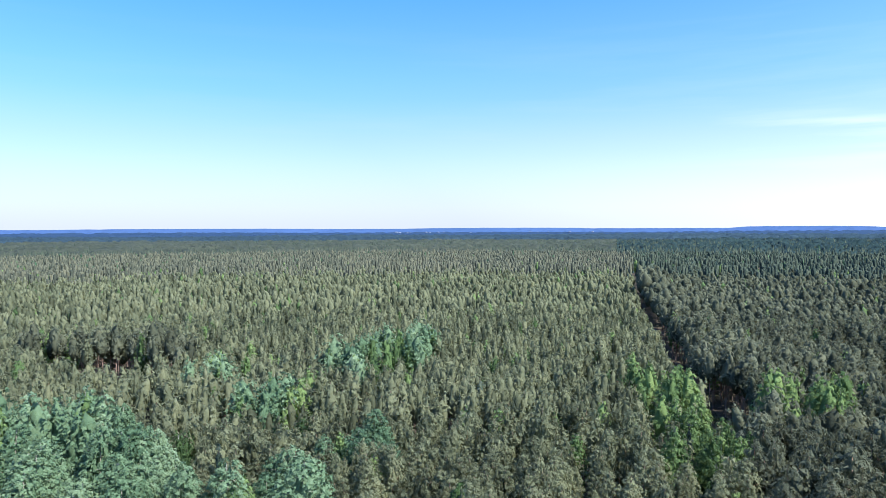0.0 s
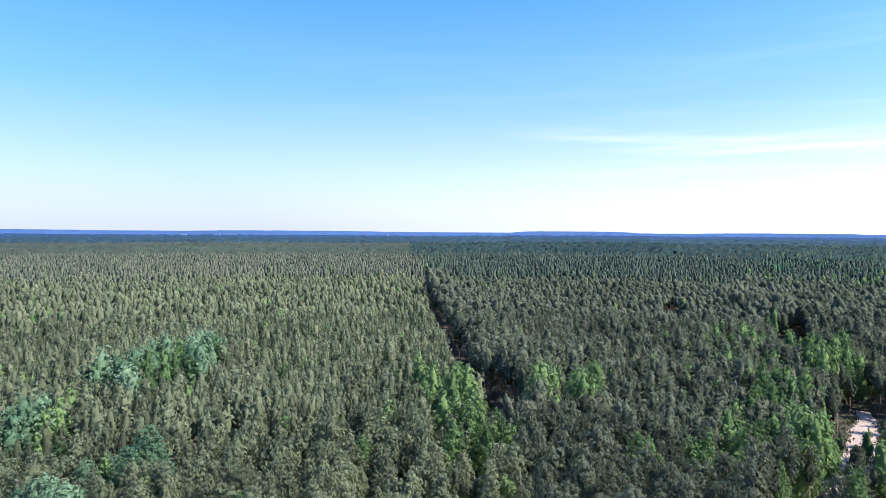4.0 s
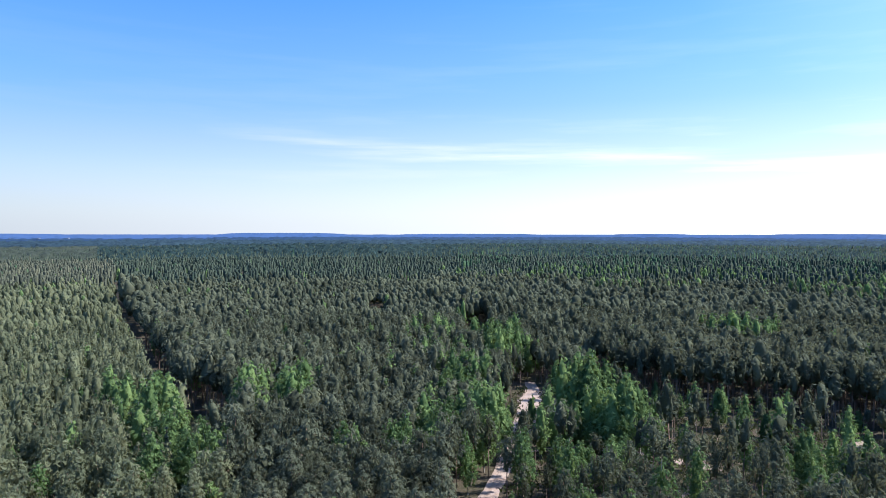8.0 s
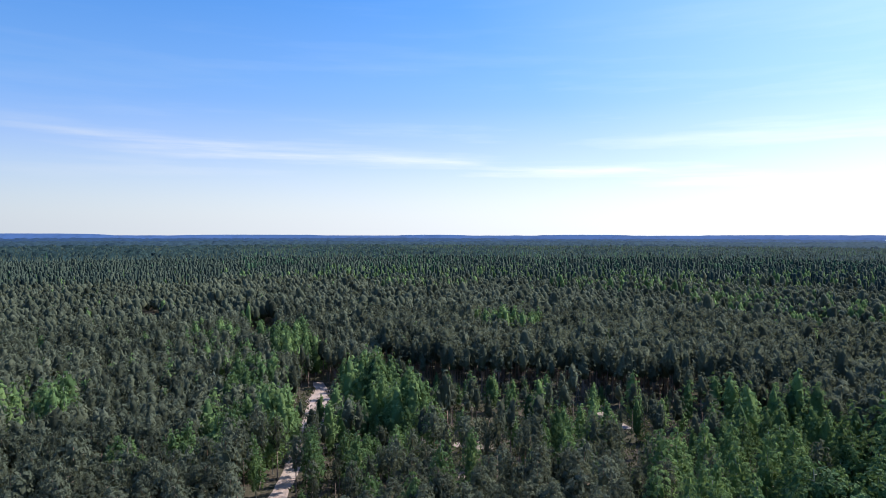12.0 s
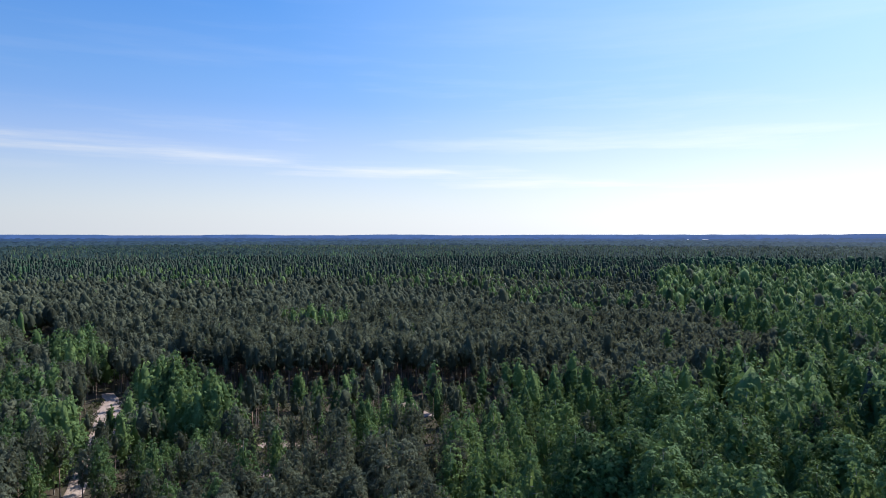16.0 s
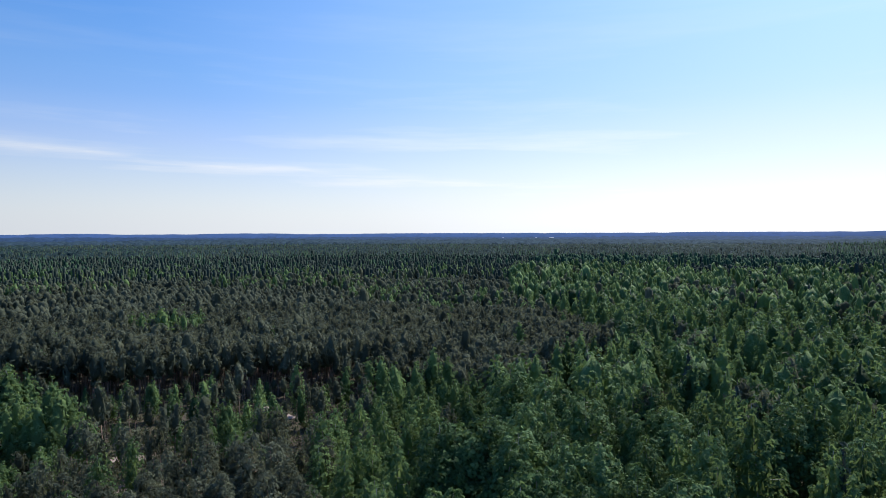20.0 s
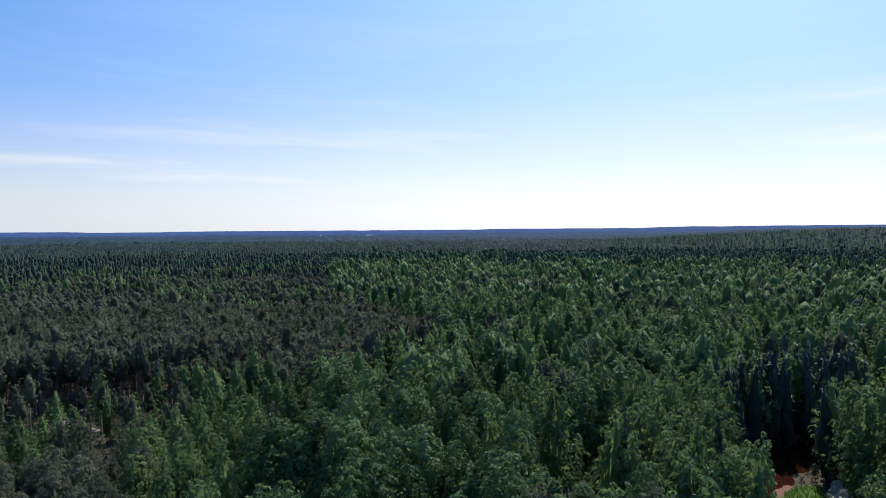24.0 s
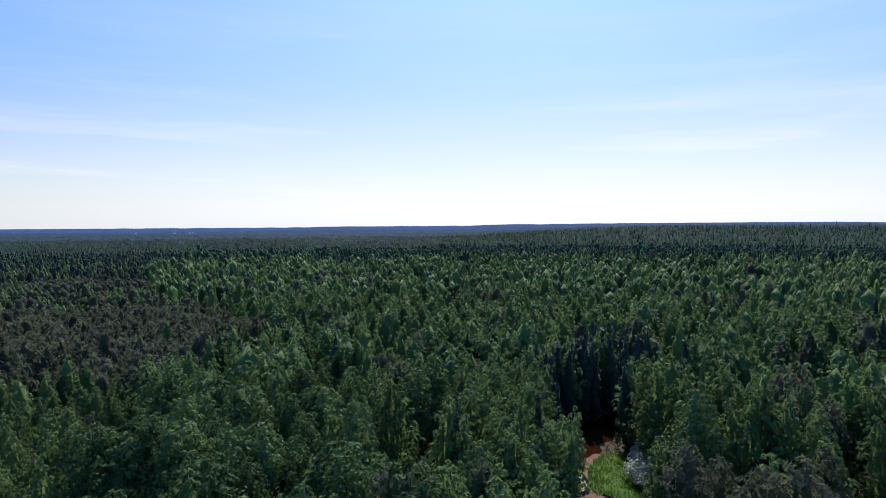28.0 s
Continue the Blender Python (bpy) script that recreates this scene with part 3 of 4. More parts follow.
def grow(kind, h, clumps, k, size, r, sides=6, body=(7, 5), share=0.62):
    """One tree: wood and crown, each as vertices and triangles."""
    f = FORM[kind]
    n = 4 if sides > 3 else 2
    bend = r.normal(0, 0.025 * h, 2)
    vary, bulge = (r.uniform(0.8, 1.2), r.uniform(-0.06, 0.08)), lumps(r)
    zs = np.linspace(0, 0.97 * h, n)
    wv, wf = tube(bent(bend, h, zs), f["trunk"] * (h / 12) * (1 - 0.9 * zs / h) + 0.012, sides)
    cut = len(wf)
    cv, cf = mass(kind, h, bend, vary, bulge, r, *body, share, clumps > 0 and size < 1.7)
    if clumps:
        sv, sf = sprays_of(kind, h, bend, vary, bulge, r, clumps, k, size)
        cv, cf = np.vstack([sv, cv]), np.vstack([sf, cf + len(sv)])
    if sides == 3 and clumps > 12 and "pine" in kind:
        # dead twigs below the crown
        q = 9
        z, a, ln = r.uniform(0.12, f["base"] + 0.05, q) * h, r.uniform(0, 6.283, q), r.uniform(0.7, 1.6, q)
        foot = bent(bend, h, z)
        tip = foot + np.column_stack([np.cos(a) * ln, np.sin(a) * ln, r.normal(0.1, 0.25, q)])
        tv = np.stack([foot + np.array((0, 0, 0.05)), foot - np.array((0, 0, 0.05)), tip], 1).reshape(-1, 3)
        wf = np.vstack([wf, np.arange(3 * q).reshape(-1, 3) + len(wv)])
        wv = np.vstack([wv, tv])
    if sides > 3:
        # limbs, and on pines the bare dead ones under the crown
        m = 26
        u, a = (np.arange(m) + r.random(m)) / m, np.arange(m) * 2.4 + r.normal(0, 0.5, m)
        z, length = h * (f["base"] + (1 - f["base"]) * u * 0.95), outline(kind, u) * (h / 12) ** 0.5 * 0.9
        rise = np.full(m, f["rise"] + 0.25)
        if "pine" in kind:
            q = 20
            z, length = np.r_[z, r.uniform(0.12, f["base"] + 0.06, q) * h], np.r_[length, r.uniform(0.6, 1.7, q)]
            a, rise = np.r_[a, r.uniform(0, 6.283, q)], np.r_[rise, r.normal(0.05, 0.2, q)]
        foot = bent(bend, h, z)
        thick = (0.012 + 0.012 * length)[:, None]
        side = np.column_stack([-np.sin(a), np.cos(a), 0 * a]) * thick
        tip = foot + np.column_stack([np.cos(a), np.sin(a), rise]) * length[:, None]
        lv = np.stack([foot - side, foot + side, foot + np.array((0, 0, 1.8)) * thick, tip], 1).reshape(-1, 3)
        lf = (np.arange(len(a))[:, None, None] * 4 + np.array([(0, 1, 3), (1, 2, 3), (2, 0, 3)])).reshape(-1, 3)
        wf = np.vstack([wf, lf + len(wv)])
        wv = np.vstack([wv, lv])
    return wv, wf, cv, cf, cut


def joined_tree(kind, clumps, k, size, r, body, share, wood=True):
    wv, wf, cv, cf, _ = grow(kind, 12.0, clumps, k, size, r, 3, body, share)
    if not wood:
        return cv, cf, np.zeros(len(cf), int)
    v, f = np.vstack([cv, wv]), np.vstack([cf, wf + len(cv)])
    return v, f, np.r_[np.zeros(len(cf), int), np.ones(len(wf), int)]


def stand(name, kind, trees, templates, label, height=12.0, far=False, spread=1.0):
    """Many trees of one kind as one mesh."""
    if not len(trees):
        return
    which = rng.integers(0, len(templates), len(trees))
    V, F, M, T, base = [], [], [], [], 0
    for k, (tv, tf, tm) in enumerate(templates):
        t = trees[which == k]
        if not len(t):
            continue
        a, s = rng.uniform(0, 6.283, len(t)), t[:, 3] / height
        wide = spread * s ** 0.9 * rng.uniform(0.85, 1.2, len(t))
        c, sn = np.cos(a) * wide, np.sin(a) * wide
        x = tv[None, :, 0] * c[:, None] - tv[None, :, 1] * sn[:, None] + t[:, 0, None]
        y = tv[None, :, 0] * sn[:, None] + tv[None, :, 1] * c[:, None] + t[:, 1, None]
        z = tv[None, :, 2] * s[:, None] + land(t[:, 0], t[:, 1])[:, None]
        V.append(np.stack([x, y, z], 2).reshape(-1, 3))
        F.append((tf[None] + (base + np.arange(len(t)) * len(tv))[:, None, None]).reshape(-1, 3))
        M.append(np.tile(tm, len(t)))
        T.append(np.repeat(rng.random(len(t)), len(tv)))
        base += len(t) * len(tv)
    me = raw_mesh(name, np.vstack(V), np.vstack(F), [FAR_SHADED_LEAF[kind] if far else LEAF[kind, True], BARK[kind]], np.concatenate(M), np.concatenate(T))
    tagged(new(name, me), label, "forest", kind="stuff")


# ---------------------------------------------------------------- ground
def polar_sheet(name, mat, radii, angles, height, label, category, close=True):
    n, m = len(radii), len(angles)
    rr, aa = np.meshgrid(radii, angles, indexing="ij")
    x, y = rr * np.sin(aa), rr * np.cos(aa)
    v = np.column_stack([x.ravel(), y.ravel(), height(rr, aa).ravel()])
    i, j = (q.ravel() for q in np.meshgrid(np.arange(n - 1), np.arange(m if close else m - 1), indexing="ij"))
    k = (j + 1) % m
    quads = np.column_stack([i * m + j, (i + 1) * m + j, (i + 1) * m + k, i * m + k])
    return tagged(new(name, raw_mesh(name, v, quads, [mat])), label, category, kind="structure")


ring = np.r_[0.0, 20, 45, 70, 95, 120, 150, 190, 250, 350, 500, 800, 1300, 2200, 3500, 4950]
polar_sheet("ground", FLOOR, ring, np.arange(96) * 2 * math.pi / 96, lambda r, a: r * 0, "mossy brown forest floor with pale lichen patches", "ground")


def canopy_height(lo, hi, start=0.0):
    def f(rr, aa):
        r2 = np.random.default_rng(5)
        far = np.clip((rr - 700) / 2500, 0, 1)
        return np.interp(rr, (780, 1050), (1.0, 8.0)) + r2.uniform(lo, hi, rr.shape) + land(rr * np.sin(aa), rr * np.cos(aa)) + 4.0 * far * np.sin(aa * 9 + rr * 0.002) * np.sin(aa * 4.3) - np.where(rr < start, 14.0, 0.0)
    return f


wide = np.radians(np.arange(-50, 15.2, 0.28))
polar_sheet("far_pale_forest", PALE_SHADED_CANOPY, np.geomspace(780, 1700, 60), wide, canopy_height(-4.0, 6.0), "olive pine forest canopy spreading far over the plain, darkened in colour for shade", "forest", False)
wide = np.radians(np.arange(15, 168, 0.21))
polar_sheet("far_forest", SHADED_CANOPY, np.geomspace(780, 1700, 105), wide, canopy_height(-10.0, 6.0), "pine forest canopy spreading far over the plain, darkened in colour for shade", "forest", False)
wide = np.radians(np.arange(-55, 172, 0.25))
polar_sheet("farther_forest", THIN_HAZE_CANOPY, np.geomspace(1660, 2650, 30), wide, canopy_height(-4, 9.0, 1670), "far forest canopy over the plain, tinted blue-green for haze", "forest", False)
polar_sheet("distant_forest", HAZE_CANOPY, np.geomspace(2580, 4600, 20), wide, canopy_height(-4.0, 9.0, 2590), "distant forest plain, coloured blue for haze", "forest", False)


def hill_height(rr, aa):
    deg = np.degrees(aa)
    lumps = sum(np.clip(1 - ((deg - c) / w) ** 4, 0, 1) * h for c, w, h in ((29, 5.5, 11), (45, 6, 5), (60, 3, 5), (73, 4, 5), (-20, 10, 4), (5, 8, 5), (90, 8, 4), (104, 9, 4), (118, 10, 8), (140, 18, 18)))
    rough = np.array([noise.noise((q * 0.9, 1.0, 1.0)) for q in deg.ravel()]).reshape(deg.shape)
    top = 36 + lumps + rough * 2.0
    return np.where(rr > 4650, top, 8.0)


polar_sheet("backdrop", HAZE_HILL, np.array([4600.0, 4700.0, 4800.0]), np.radians(np.arange(-70, 190, 0.25)), hill_height, "low hills along the horizon, coloured blue for haze", "hills", False)


def ribbon(name, mat, line, width, z, label, category, step=1.2, sway=0.35, seed=1.0, rut=1.0):
    """A strip along a polyline with an uneven edge; rut 0 leaves it level."""
    pts = []
    for (x0, y0), (x1, y1) in zip(line, line[1:]):
        n = max(1, int(math.hypot(x1 - x0, y1 - y0) / step))
        pts += [(x0 + (x1 - x0) * i / n, y0 + (y1 - y0) * i / n) for i in range(n)]
    pts = np.array(pts + [line[-1]])
    for _ in range(4):
        pts[1:-1] = (pts[:-2] + 2 * pts[1:-1] + pts[2:]) / 4
    d = np.gradient(pts, axis=0)
    d /= np.linalg.norm(d, axis=1)[:, None]
    side = np.column_stack([d[:, 1], -d[:, 0]])
    across = np.array((-1.0, -0.72, -0.5, -0.3, 0.0, 0.3, 0.5, 0.72, 1.0))
    profile = np.array((-0.03, 0.05, -0.02, 0.04, 0.08, 0.04, -0.02, 0.05, -0.03))
    v = []
    for i, p in enumerate(pts):
        for k, (q, dz) in enumerate(zip(across, profile)):
            wob = 1 + sway * noise.noise((p[0] * 0.25, p[1] * 0.25, seed + (q > 0)))
            o = side[i] * q * width / 2 * wob
            v.append((p[0] + o[0], p[1] + o[1], z + dz * rut))
    m = len(across)
    f = [(i * m + k, i * m + k + 1, (i + 1) * m + k + 1, (i + 1) * m + k) for i in range(len(pts) - 1) for k in range(m - 1)]
    return tagged(new(name, raw_mesh(name, v, f, [mat])), label, category, kind="structure")


ribbon("track", SAND, TRACK, 2.8, 0.05, "pale pink sandy forest track with wheel ruts", "track")
ribbon("track_bend", SAND, TRACK[5:9], 4.8, 0.07, "broad rutted bend of the pale sandy track", "track", seed=7.0)
ribbon("track_spur", SAND, SPUR, 1.7, 0.04, "narrow sandy spur off the forest track", "track", seed=5.0)
ribbon("far_track", SAND, FAR_TRACK, 3.6, 0.04, "pale sandy patch of forest track", "track", seed=9.0)
ribbon("water", WATER, RIVER, 8.6, 0.02, "dark red-brown peaty forest stream", "stream", seed=3.0, rut=0.0)


def patch(name, mat, poly, z, bump, label, category, step=0.8):
    """A low uneven sheet of ground inside a polygon, rounded down at its edge."""
    xs, ys = [q[0] for q in poly], [q[1] for q in poly]
    gx, gy = np.arange(min(xs) - step, max(xs) + 2 * step, step), np.arange(min(ys) - step, max(ys) + 2 * step, step)
    xx, yy = (q.ravel() for q in np.meshgrid(gx, gy, indexing="ij"))
    jx = np.array([noise.noise((a * 0.5, b * 0.5, 2.0)) for a, b in zip(xx, yy)]) * 1.1
    within = inside(poly, xx + jx, yy - jx)
    edge = off_line(poly + poly[:1], xx + jx, yy - jx)
    zz = z + bump * np.clip(edge / 2.5, 0, 1) * (0.7 + 0.5 * jx) - 0.08 * (edge < step)
    m = len(gy)
    keep = within.reshape(len(gx), m)
    f = [(i * m + j, (i + 1) * m + j, (i + 1) * m + j + 1, i * m + j + 1) for i in range(len(gx) - 1) for j in range(m - 1)
         if keep[i, j] and keep[i + 1, j] and keep[i + 1, j + 1] and keep[i, j + 1]]
    used = sorted({q for t in f for q in t})
    at = {q: k for k, q in enumerate(used)}
    return tagged(new(name, raw_mesh(name, np.column_stack([xx, yy, zz])[used], [[at[q] for q in t] for t in f], [mat])), label, category, kind="structure")


SHALLOW = [(58, -67.5), (63, -68.3), (68, -74), (73, -79.5), (74.5, -84), (73, -85), (70, -82), (66, -77), (61, -73), (56, -71)]
patch("shallows", RED_SAND, SHALLOW, 0.06, 0.03, "wet rust-red sand in the shallows of the stream", "shallows", 0.6)
patch("bank", GRASS_SOIL, BANK, 0.10, 0.5, "grassy green bank of the stream", "bank", 0.7)
patch("sandbar", SAND, [(61, -69.8), (64.5, -70.5), (67.5, -74.3), (67, -75.4), (64.6, -73.4), (63.6, -75.5), (62.4, -75.2), (62.6, -72.6), (60.6, -71.2)], 0.22, 0.12, "bright pale sandbar at the water's edge", "sandbar", 0.35)
HEATH_SAND = earth("sand among heather", (0.24, 0.18, 0.155), (0.34, 0.27, 0.235), (0.12, 0.095, 0.08), 0.5, 0.95, 0.08)
pr = random.Random(4)
for cx, cy, rad in ((102, 70, 3.4), (97, 65, 3.0), (96, 46, 3.6), (99, 56, 2.6), (112, 17, 3.0), (110, 50, 4.0), (118, 62, 3.0), (122, 40, 3.6), (90, 60, 2.6), (126, 75, 3.0), (86, 48, 2.8)):
    ring = [(cx + rad * pr.uniform(0.6, 1.25) * math.cos(q * 0.785), cy + rad * pr.uniform(0.6, 1.25) * math.sin(q * 0.785)) for q in range(8)]
    patch("sand_patch", HEATH_SAND, ring, 0.04, 0.04, "bare pale sand among heather and moss", "sand", 0.6)
patch("clearing", FLOOR, CLEARING, 0.03, 0.05, "bare brown clearing among the pines", "clearing", 1.2)

# ---------------------------------------------------------------- trees
near = np.vstack([sow(27, 110, 1.7, -46, 163), sow(0, 27, 1.7, -181, 181)])
middle = sow(110, 250, 2.3)
beyond = sow(250, 420, 3.0, thin=0.75)
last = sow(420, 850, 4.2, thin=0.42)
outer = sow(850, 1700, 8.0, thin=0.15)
outer[:, 3] *= 1.05
# broad crowns are told apart further off than pines
reach = ((last[:, 2] == 1) | (last[:, 2] == 2)) & (np.hypot(last[:, 0], last[:, 1]) < 600)
beyond, last = np.vstack([beyond, last[reach]]), last[~reach]
swap = rng.random(len(last)) < np.clip(1.0 - (np.hypot(last[:, 0], last[:, 1]) - 420) / 80, 0, 1)
beyond, last = np.vstack([beyond, last[swap]]), last[~swap]
behind = sow(27, 150, 3.5, 163, 181, 0.5)
behind = np.vstack([behind, sow(27, 150, 3.5, -181, -46, 0.5)])

groups = []
for (gx, gy), rad, count, h in BIRCH_GROUPS:
    for _ in range(round(count * 1.7)):
        a, q = rng.uniform(0, 6.283), math.sqrt(rng.random()) * rad * 1.25
        groups.append((gx + q * math.cos(a), gy + q * math.sin(a), 4 if gx < 0 and rng.random() < 0.7 else 1, h * rng.uniform(0.8, 1.12)))
for (gx, gy), rad, count, h in SPRUCE_GROUPS:
    for _ in range(count):
        groups.append((gx + rng.normal(0, rad / 2), gy + rng.normal(0, rad / 2), 3, h * rng.uniform(0.8, 1.1)))
for (gx, gy), rad, count, h in ASPEN_GROUPS:
    for _ in range(count):
        a, q = rng.uniform(0, 6.283), math.sqrt(rng.random()) * rad
        groups.append((gx + q * math.cos(a), gy + q * math.sin(a), 4 if gx < 0 else 2, h * rng.uniform(0.88, 1.06)))
groups += LANDMARKS
# tall trees crowd the shaded side of the stream
for (x0, y0), (x1, y1) in zip(RIVER[1:6], RIVER[2:7]):
    d = Vector((x1 - x0, y1 - y0))
    for q in np.arange(0.0, 1.0, 3.3 / d.length):
        for out in (5.6, 8.4, 11.4):
            o = Vector((-d.y, d.x)).normalized() * out
            groups.append((x0 + d.x * q + o.x + rng.normal(0, 0.6), y0 + d.y * q + o.y + rng.normal(0, 0.6), 3 if rng.random() < (0.5 if x0 > 70 else 0.04) else 1, rng.uniform(15, 18.5)))
groups = np.array(groups)


def clear_of(trees, others, gap):
    d = np.hypot(trees[:, None, 0] - others[None, :, 0], trees[:, None, 1] - others[None, :, 1])
    return trees[d.min(1) > np.where((trees[:, 2] == 0) | (trees[:, 2] == 5), gap + 0.9, gap)]


near, middle = clear_of(near, groups, 1.6), clear_of(middle, groups, 1.6)
gd = np.hypot(groups[:, 0], groups[:, 1])
near, middle = np.vstack([near, groups[gd < 110]]), np.vstack([middle, groups[gd >= 110]])

LABELS = {
    "pine": ("scots_pine", "slender Scots pine with grey-green needles and reddish trunk", "pine tree"),
    "palepine": ("young_pine", "slender young pine with pale olive-green needles", "pine tree"),
    "birch": ("birch", "leafy birch with fresh green crown and pale trunk", "birch tree"),
    "aspen": ("aspen", "broad aspen with dense silvery green leaves", "aspen tree"),
    "poplar": ("poplar", "broad poplar with pale silvery grey-green leaves", "poplar tree"),
    "spruce": ("spruce", "dark narrow spruce among the birches", "spruce tree"),
}
# clumps, sprays in each, size of a spray, rings of the inner mass, its share of the crown
SHAPE = {"pine": (84, 12, 1.05, (6, 4), 0.32), "palepine": (84, 12, 1.05, (6, 4), 0.40), "birch": (120, 14, 1.12, (6, 5), 0.42), "aspen": (190, 18, 1.12, (7, 5), 0.42), "poplar": (190, 18, 1.12, (7, 5), 0.42), "spruce": (80, 9, 1.05, (8, 8), 0.62)}
SHAPE_NEAR = {"pine": (40, 6, 1.6, (6, 4), 0.40), "palepine": (40, 6, 1.6, (6, 4), 0.45), "birch": (64, 8, 1.55, (6, 5), 0.44), "aspen": (76, 9, 1.65, (6, 5), 0.44), "poplar": (76, 9, 1.65, (6, 5), 0.44), "spruce": (40, 6, 1.5, (8, 8), 0.66)}
SHAPE_MIDDLE = {"pine": (23, 3, 2.1, (6, 4), 0.54), "palepine": (23, 3, 2.1, (6, 4), 0.54), "birch": (58, 5, 1.9, (7, 5), 0.53), "aspen": (64, 5, 2.0, (7, 5), 0.53), "poplar": (64, 5, 2.0, (7, 5), 0.50), "spruce": (20, 3, 2.1, (7, 5), 0.70)}
SHAPE_BEYOND = {"pine": (4, 2, 3.3, (5, 3), 0.80), "palepine": (4, 2, 3.3, (5, 3), 0.80), "birch": (11, 3, 2.7, (6, 3), 0.72), "aspen": (11, 3, 2.8, (6, 3), 0.72), "poplar": (11, 3, 2.8, (6, 3), 0.72), "spruce": (4, 2, 3.2, (5, 3), 0.84)}


def single_trees(kind, trees):
    name, label, category = LABELS[kind]
    r = np.random.default_rng(11)
    clumps, sprays, size, body, share = SHAPE[kind]
    firsts = []
    for k in range(5):
        wv, wf, cv, cf, cut = grow(kind, 12.0, clumps, sprays, size, r, 6, body, share)
        wood = raw_mesh("trunk", wv[:wf[:cut].max() + 1], wf[:cut], [BARK[kind]])
        boughs = raw_mesh("branchwork", wv[wf[cut:].min():], wf[cut:] - wf[cut:].min(), [BARK[kind]])
        crown = raw_mesh("crown", cv, cf, [LEAF[kind, False]])
        firsts.append((wood, boughs, crown))
    roots = []
    for i, (x, y, _, h) in enumerate(trees):
        s = h / 12.0
        wide = s ** 0.9 * rng.uniform(0.85, 1.2)
        if "pine" in kind and inside(GLADE, np.array([x]), np.array([y]))[0]:
            wide *= 1.3
        m = Matrix.LocRotScale((x, y, 0), Euler((rng.normal(0, 0.02), rng.normal(0, 0.02), rng.uniform(0, 6.283))), (wide, wide, s))
        if i < len(firsts):
            root = tagged(new(name), label, category, group=category + "s near the clearing")
            part("trunk", firsts[i][0], root), tagged(part("branchwork", firsts[i][1], root), kind="stuff"), part("crown", firsts[i][2], root)
            root.matrix_basis = m
            roots.append(root)
        else:
            src = roots[i % len(roots)]
            c = copy_thing(src, Matrix.Identity(4))
            c.matrix_basis = m


for k, kind in enumerate(KINDS):
    t = near[near[:, 2] == k]
    d = np.hypot(t[:, 0] + 5, t[:, 1] + 4)
    az = np.degrees(np.arctan2(t[:, 0] + 5, t[:, 1] + 4))
    seen = (d > 48) & (az > -40) & (az < 160)
    order = np.argsort(np.where(seen, d, 1e6))
    pick = order[:min(300, int(seen.sum()))]
    rest = np.setdiff1d(np.arange(len(t)), pick)
    single_trees(kind, t[pick])
    r = np.random.default_rng(20 + k)
    away = np.hypot(t[rest, 0] + 5, t[rest, 1] + 4)
    hidden = (away < 46) & (away > 27)
    name, label = LABELS[kind][0], LABELS[kind][1]
    rough = [joined_tree(kind, 34, 5, 1.69, r, (6, 4), 0.42) for _ in range(4)]
    stand(name + "_stand", kind, t[rest][~hidden], [joined_tree(kind, *SHAPE_NEAR[kind][:3], r, *SHAPE_NEAR[kind][3:]) for _ in range(6)], label + ", standing close together")
    unseen = np.vstack([t[rest][hidden], behind[behind[:, 2] == k]])
    stand(name + "_stand", kind, unseen, rough, label + ", standing close together")
    stand(name + "_wood", kind, middle[middle[:, 2] == k], [joined_tree(kind, *SHAPE_MIDDLE[kind][:3], r, *SHAPE_MIDDLE[kind][3:]) for _ in range(8)], "wood of many trees: " + label)
    stand(name + "_wood", kind, beyond[beyond[:, 2] == k], [joined_tree(kind, *SHAPE_BEYOND[kind][:3], r, *SHAPE_BEYOND[kind][3:], wood=False) for _ in range(8)], "wood of many trees: " + label)
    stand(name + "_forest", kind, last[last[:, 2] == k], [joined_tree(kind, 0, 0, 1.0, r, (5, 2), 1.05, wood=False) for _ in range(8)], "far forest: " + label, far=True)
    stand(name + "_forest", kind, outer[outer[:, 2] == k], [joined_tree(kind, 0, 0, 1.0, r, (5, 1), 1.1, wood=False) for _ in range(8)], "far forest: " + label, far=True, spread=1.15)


# ---------------------------------------------------------------- bank: grass, willow
r = np.random.default_rng(31)
gx, gy = r.uniform(54, 78, 9000), r.uniform(-101, -70, 9000)
ok = inside(BANK, gx, gy) & (off_line(BANK + BANK[:1], gx, gy) > 0.7)
gx, gy = gx[ok][:2600], gy[ok][:2600]
a, tall = r.uniform(0, 6.283, len(gx)), r.uniform(0.3, 0.75, len(gx))
root = np.column_stack([gx, gy, np.full(len(gx), 0.25)])
side = np.column_stack([np.cos(a), np.sin(a), 0 * a]) * 0.13
tip = root + np.column_stack([r.normal(0, 0.2, len(gx)), r.normal(0, 0.2, len(gx)), tall])
GRASS = foliage("grass blades", (0.06, 0.12, 0.025), (0.09, 0.18, 0.035), (0.15, 0.26, 0.06), True, 0.15, 0.35, 0.7)
me = raw_mesh("grass", np.stack([root - side, root + side, tip], 1).reshape(-1, 3), np.arange(len(gx) * 3).reshape(-1, 3), [GRASS], tint=np.repeat(r.random(len(gx)), 3))
tagged(new("grass", me), "fresh green grass on the stream bank", "grass", kind="stuff")

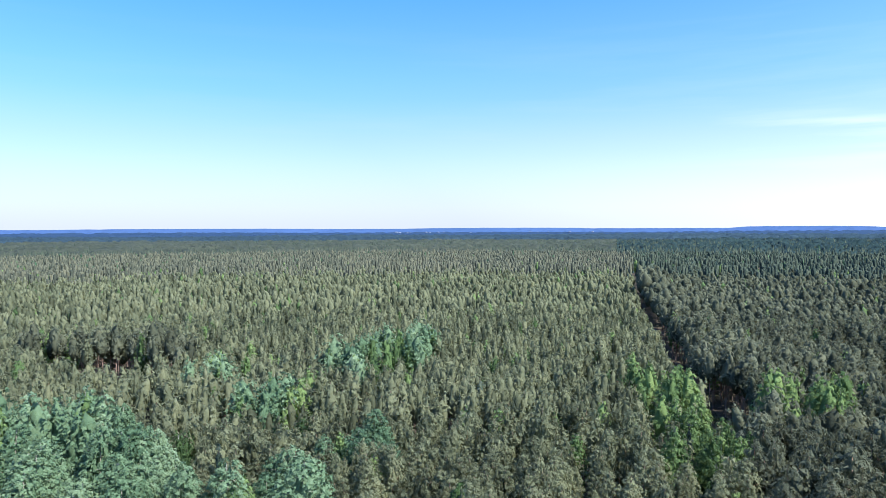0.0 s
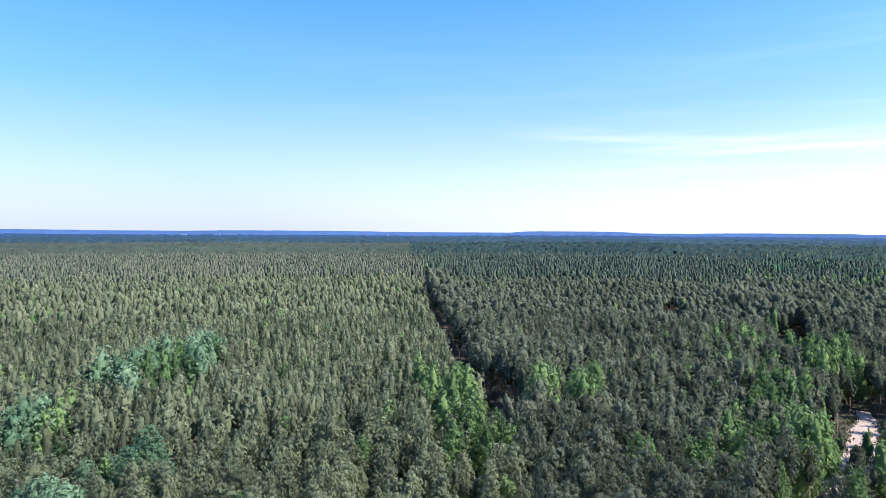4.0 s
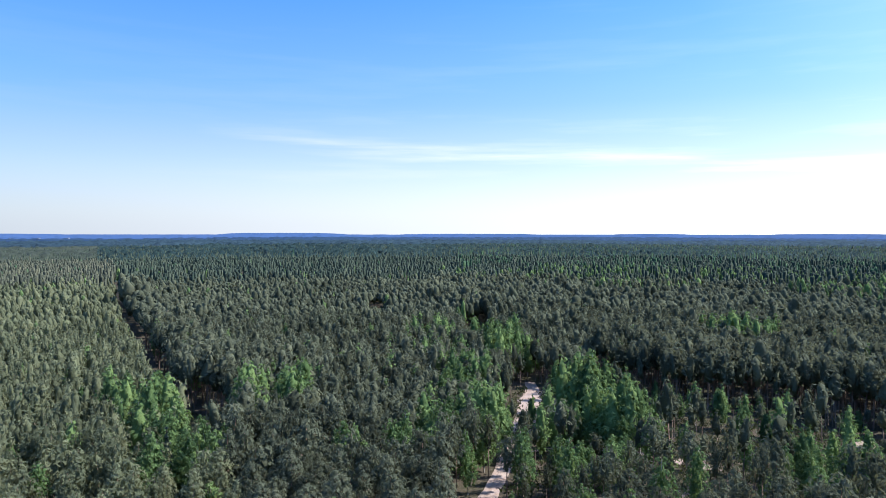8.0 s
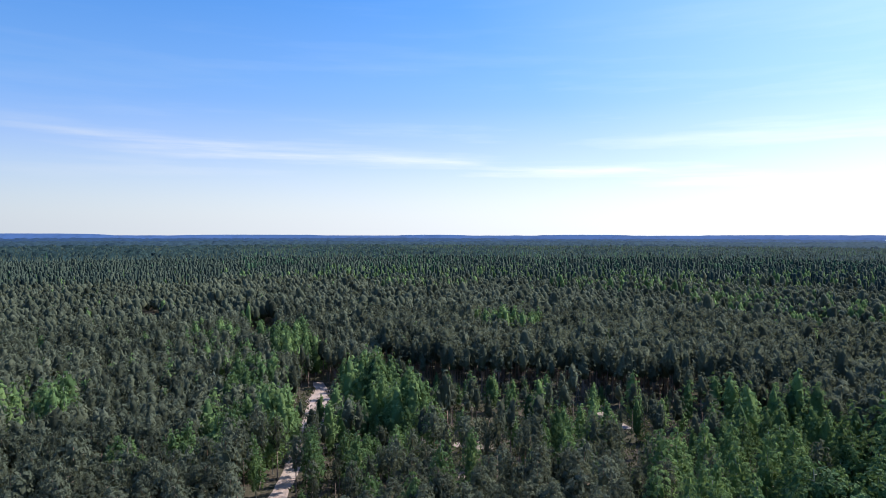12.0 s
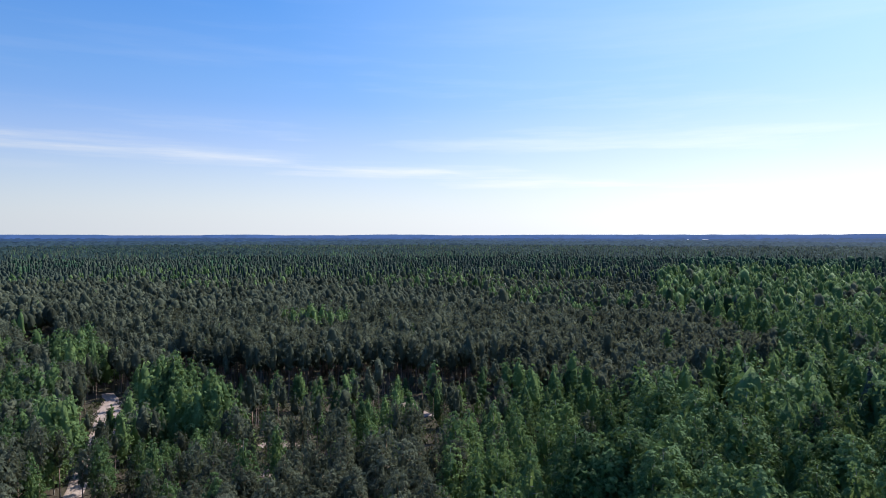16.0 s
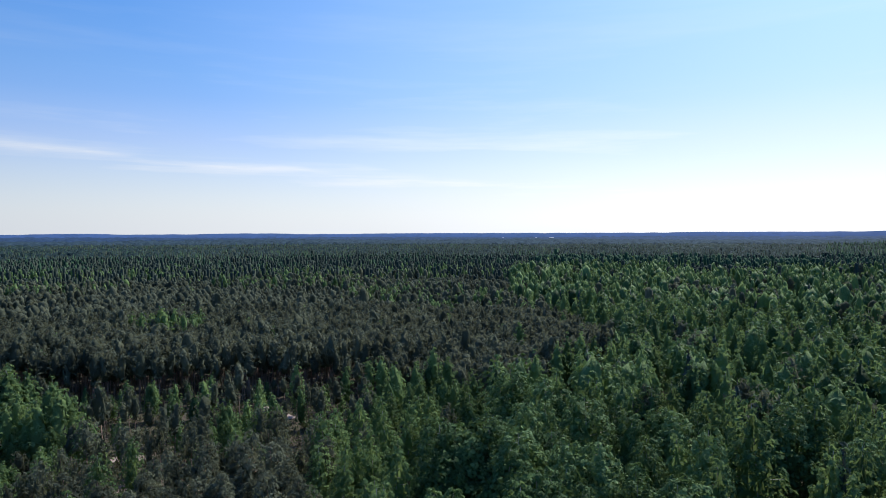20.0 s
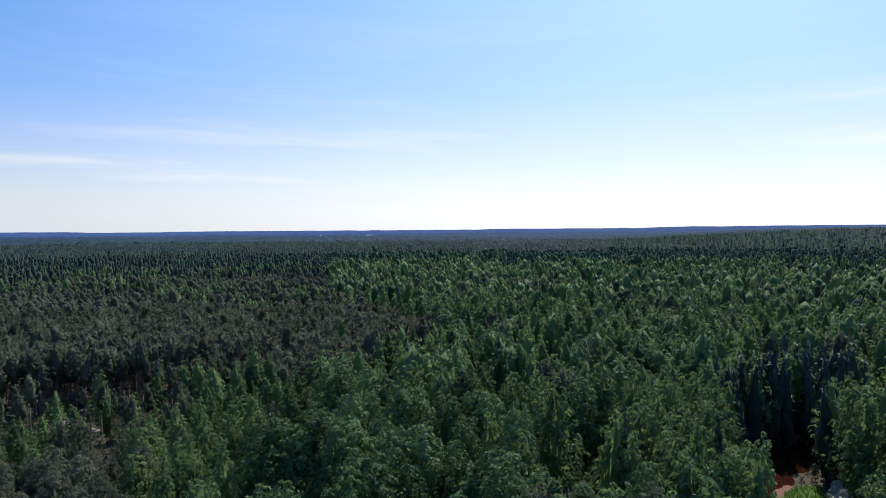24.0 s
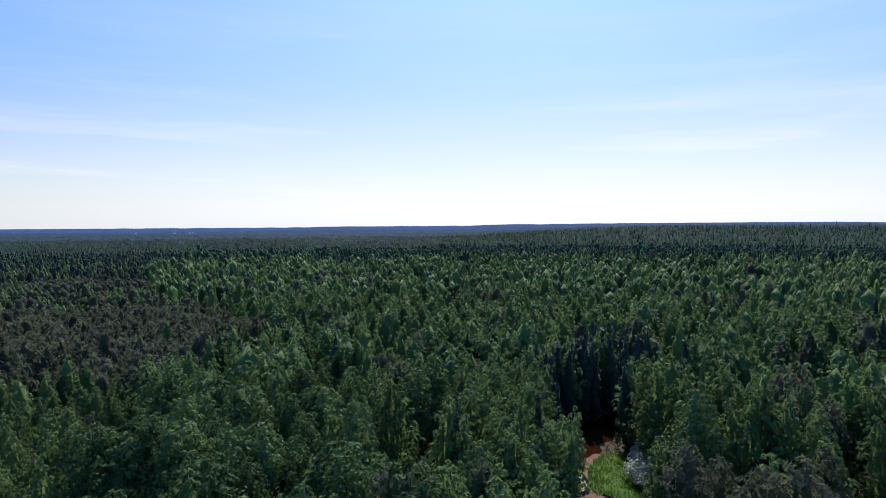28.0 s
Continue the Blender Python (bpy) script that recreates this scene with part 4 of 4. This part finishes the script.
WILLOW = foliage("willow leaves", (0.22, 0.26, 0.22), (0.34, 0.38, 0.33), (0.50, 0.54, 0.48), False, 0.3, 0.25, 0.5)
FORM["willow"] = dict(base=0.02, radius=7.0, power=0.45, peak=0.5, rise=0.1, clump=1.6, spray=(1.1, 0.8), trunk=0.3, flow=0.3, lean=0.6, ruffle=0.4, whorls=0, star=0.15)
BARK["willow"] = BARK["aspen"]
wv, wf, cv, cf, _ = grow("willow", 12.0, 80, 12, 1.0, r)
for i, (x, y, h, wide) in enumerate(((60, -80, 3.4, 0.36), (63, -83, 3.0, 0.30), (57.5, -79, 2.6, 0.28), (66.5, -87, 2.8, 0.28))):
    if i == 0:
        bush = tagged(new("willow_bush"), "silvery grey willow bush on the grassy bank", "bush", group="bushes on the bank")
        part("stem", raw_mesh("stem", wv, wf, [BARK["aspen"]]), bush), part("crown", raw_mesh("crown", cv, cf, [WILLOW]), bush)
        root_bush = bush
    else:
        bush = copy_thing(root_bush, Matrix.Identity(4))
    bush.matrix_basis = Matrix.LocRotScale((x, y, 0.3), Euler((0, 0, i * 1.7)), (wide, wide, h / 12))


# ---------------------------------------------------------------- undergrowth where the ground lies open
gx, gy = r.uniform(40, 155, 26000), r.uniform(-110, 145, 26000)
ok = (inside(GLADE, gx, gy) | inside(CUT_MOUTH, gx, gy) | (off_line(CUT[3:], gx, gy) < 3.0) | (off_line(RIVER[2:7], gx, gy) < 12)) & (off_line(TRACK, gx, gy) > 1.9) & (off_line(SPUR, gx, gy) > 0.8) & (off_line(FAR_TRACK, gx, gy) > 2.4) & (off_line(RIVER, gx, gy) > 4.6) & ~inside(BANK, gx, gy)
gx, gy = gx[ok][:4200], gy[ok][:4200]
k = 12
c = np.repeat(np.column_stack([gx, gy, np.zeros(len(gx))]), k, 0)
size = np.repeat(r.uniform(0.35, 1.1, len(gx)), k)[:, None]
c = c + r.normal(0, 0.45, c.shape) * size * np.array((1, 1, 0)) + np.array((0, 0, 1.0)) * r.uniform(0.0, 0.8, (len(c), 1)) * size
d = r.normal(0, 0.6, c.shape) + np.array((0, 0, 0.8))
e = r.normal(0, 1, c.shape)
v = np.stack([c - e * 0.13 * size, c + e * 0.13 * size, c + d * 0.42 * size], 1).reshape(-1, 3)
HEATH = foliage("heather and low shrubs", (0.055, 0.050, 0.040), (0.075, 0.085, 0.048), (0.12, 0.15, 0.06), True, 0.1, 0.2, 0.8)
me = raw_mesh("undergrowth", v, np.arange(len(v)).reshape(-1, 3), [HEATH], tint=np.repeat(np.repeat(r.random(len(gx)), k), 3))
tagged(new("undergrowth", me), "low heather and seedlings on the open forest floor", "undergrowth", kind="stuff")

# pale roofs and walls of a settlement, kilometres away
v, f = [], []
for az in np.r_[r.uniform(-4, 0.5, 16), r.uniform(1, 14, 12)]:
    a, dist, wide, tall = radians(az), r.uniform(3900, 4400), r.uniform(2, 9), r.uniform(-3, 1)
    x, y, b = dist * math.sin(a), dist * math.cos(a), len(v)
    for dx, dy in ((-1, -1), (1, -1), (1, 1), (-1, 1)):
        v += [(x + dx * wide, y + dy * 6, 8.0), (x + dx * wide, y + dy * 6, 17.0 + tall)]
    f += [(b, b + 2, b + 3, b + 1), (b + 2, b + 4, b + 5, b + 3), (b + 4, b + 6, b + 7, b + 5), (b + 6, b, b + 1, b + 7), (b + 1, b + 3, b + 5, b + 7)]
tagged(new("far_settlement", raw_mesh("far_settlement", v, f, [WHITE_WALL])), "tiny pale buildings of a far settlement", "settlement", kind="stuff")
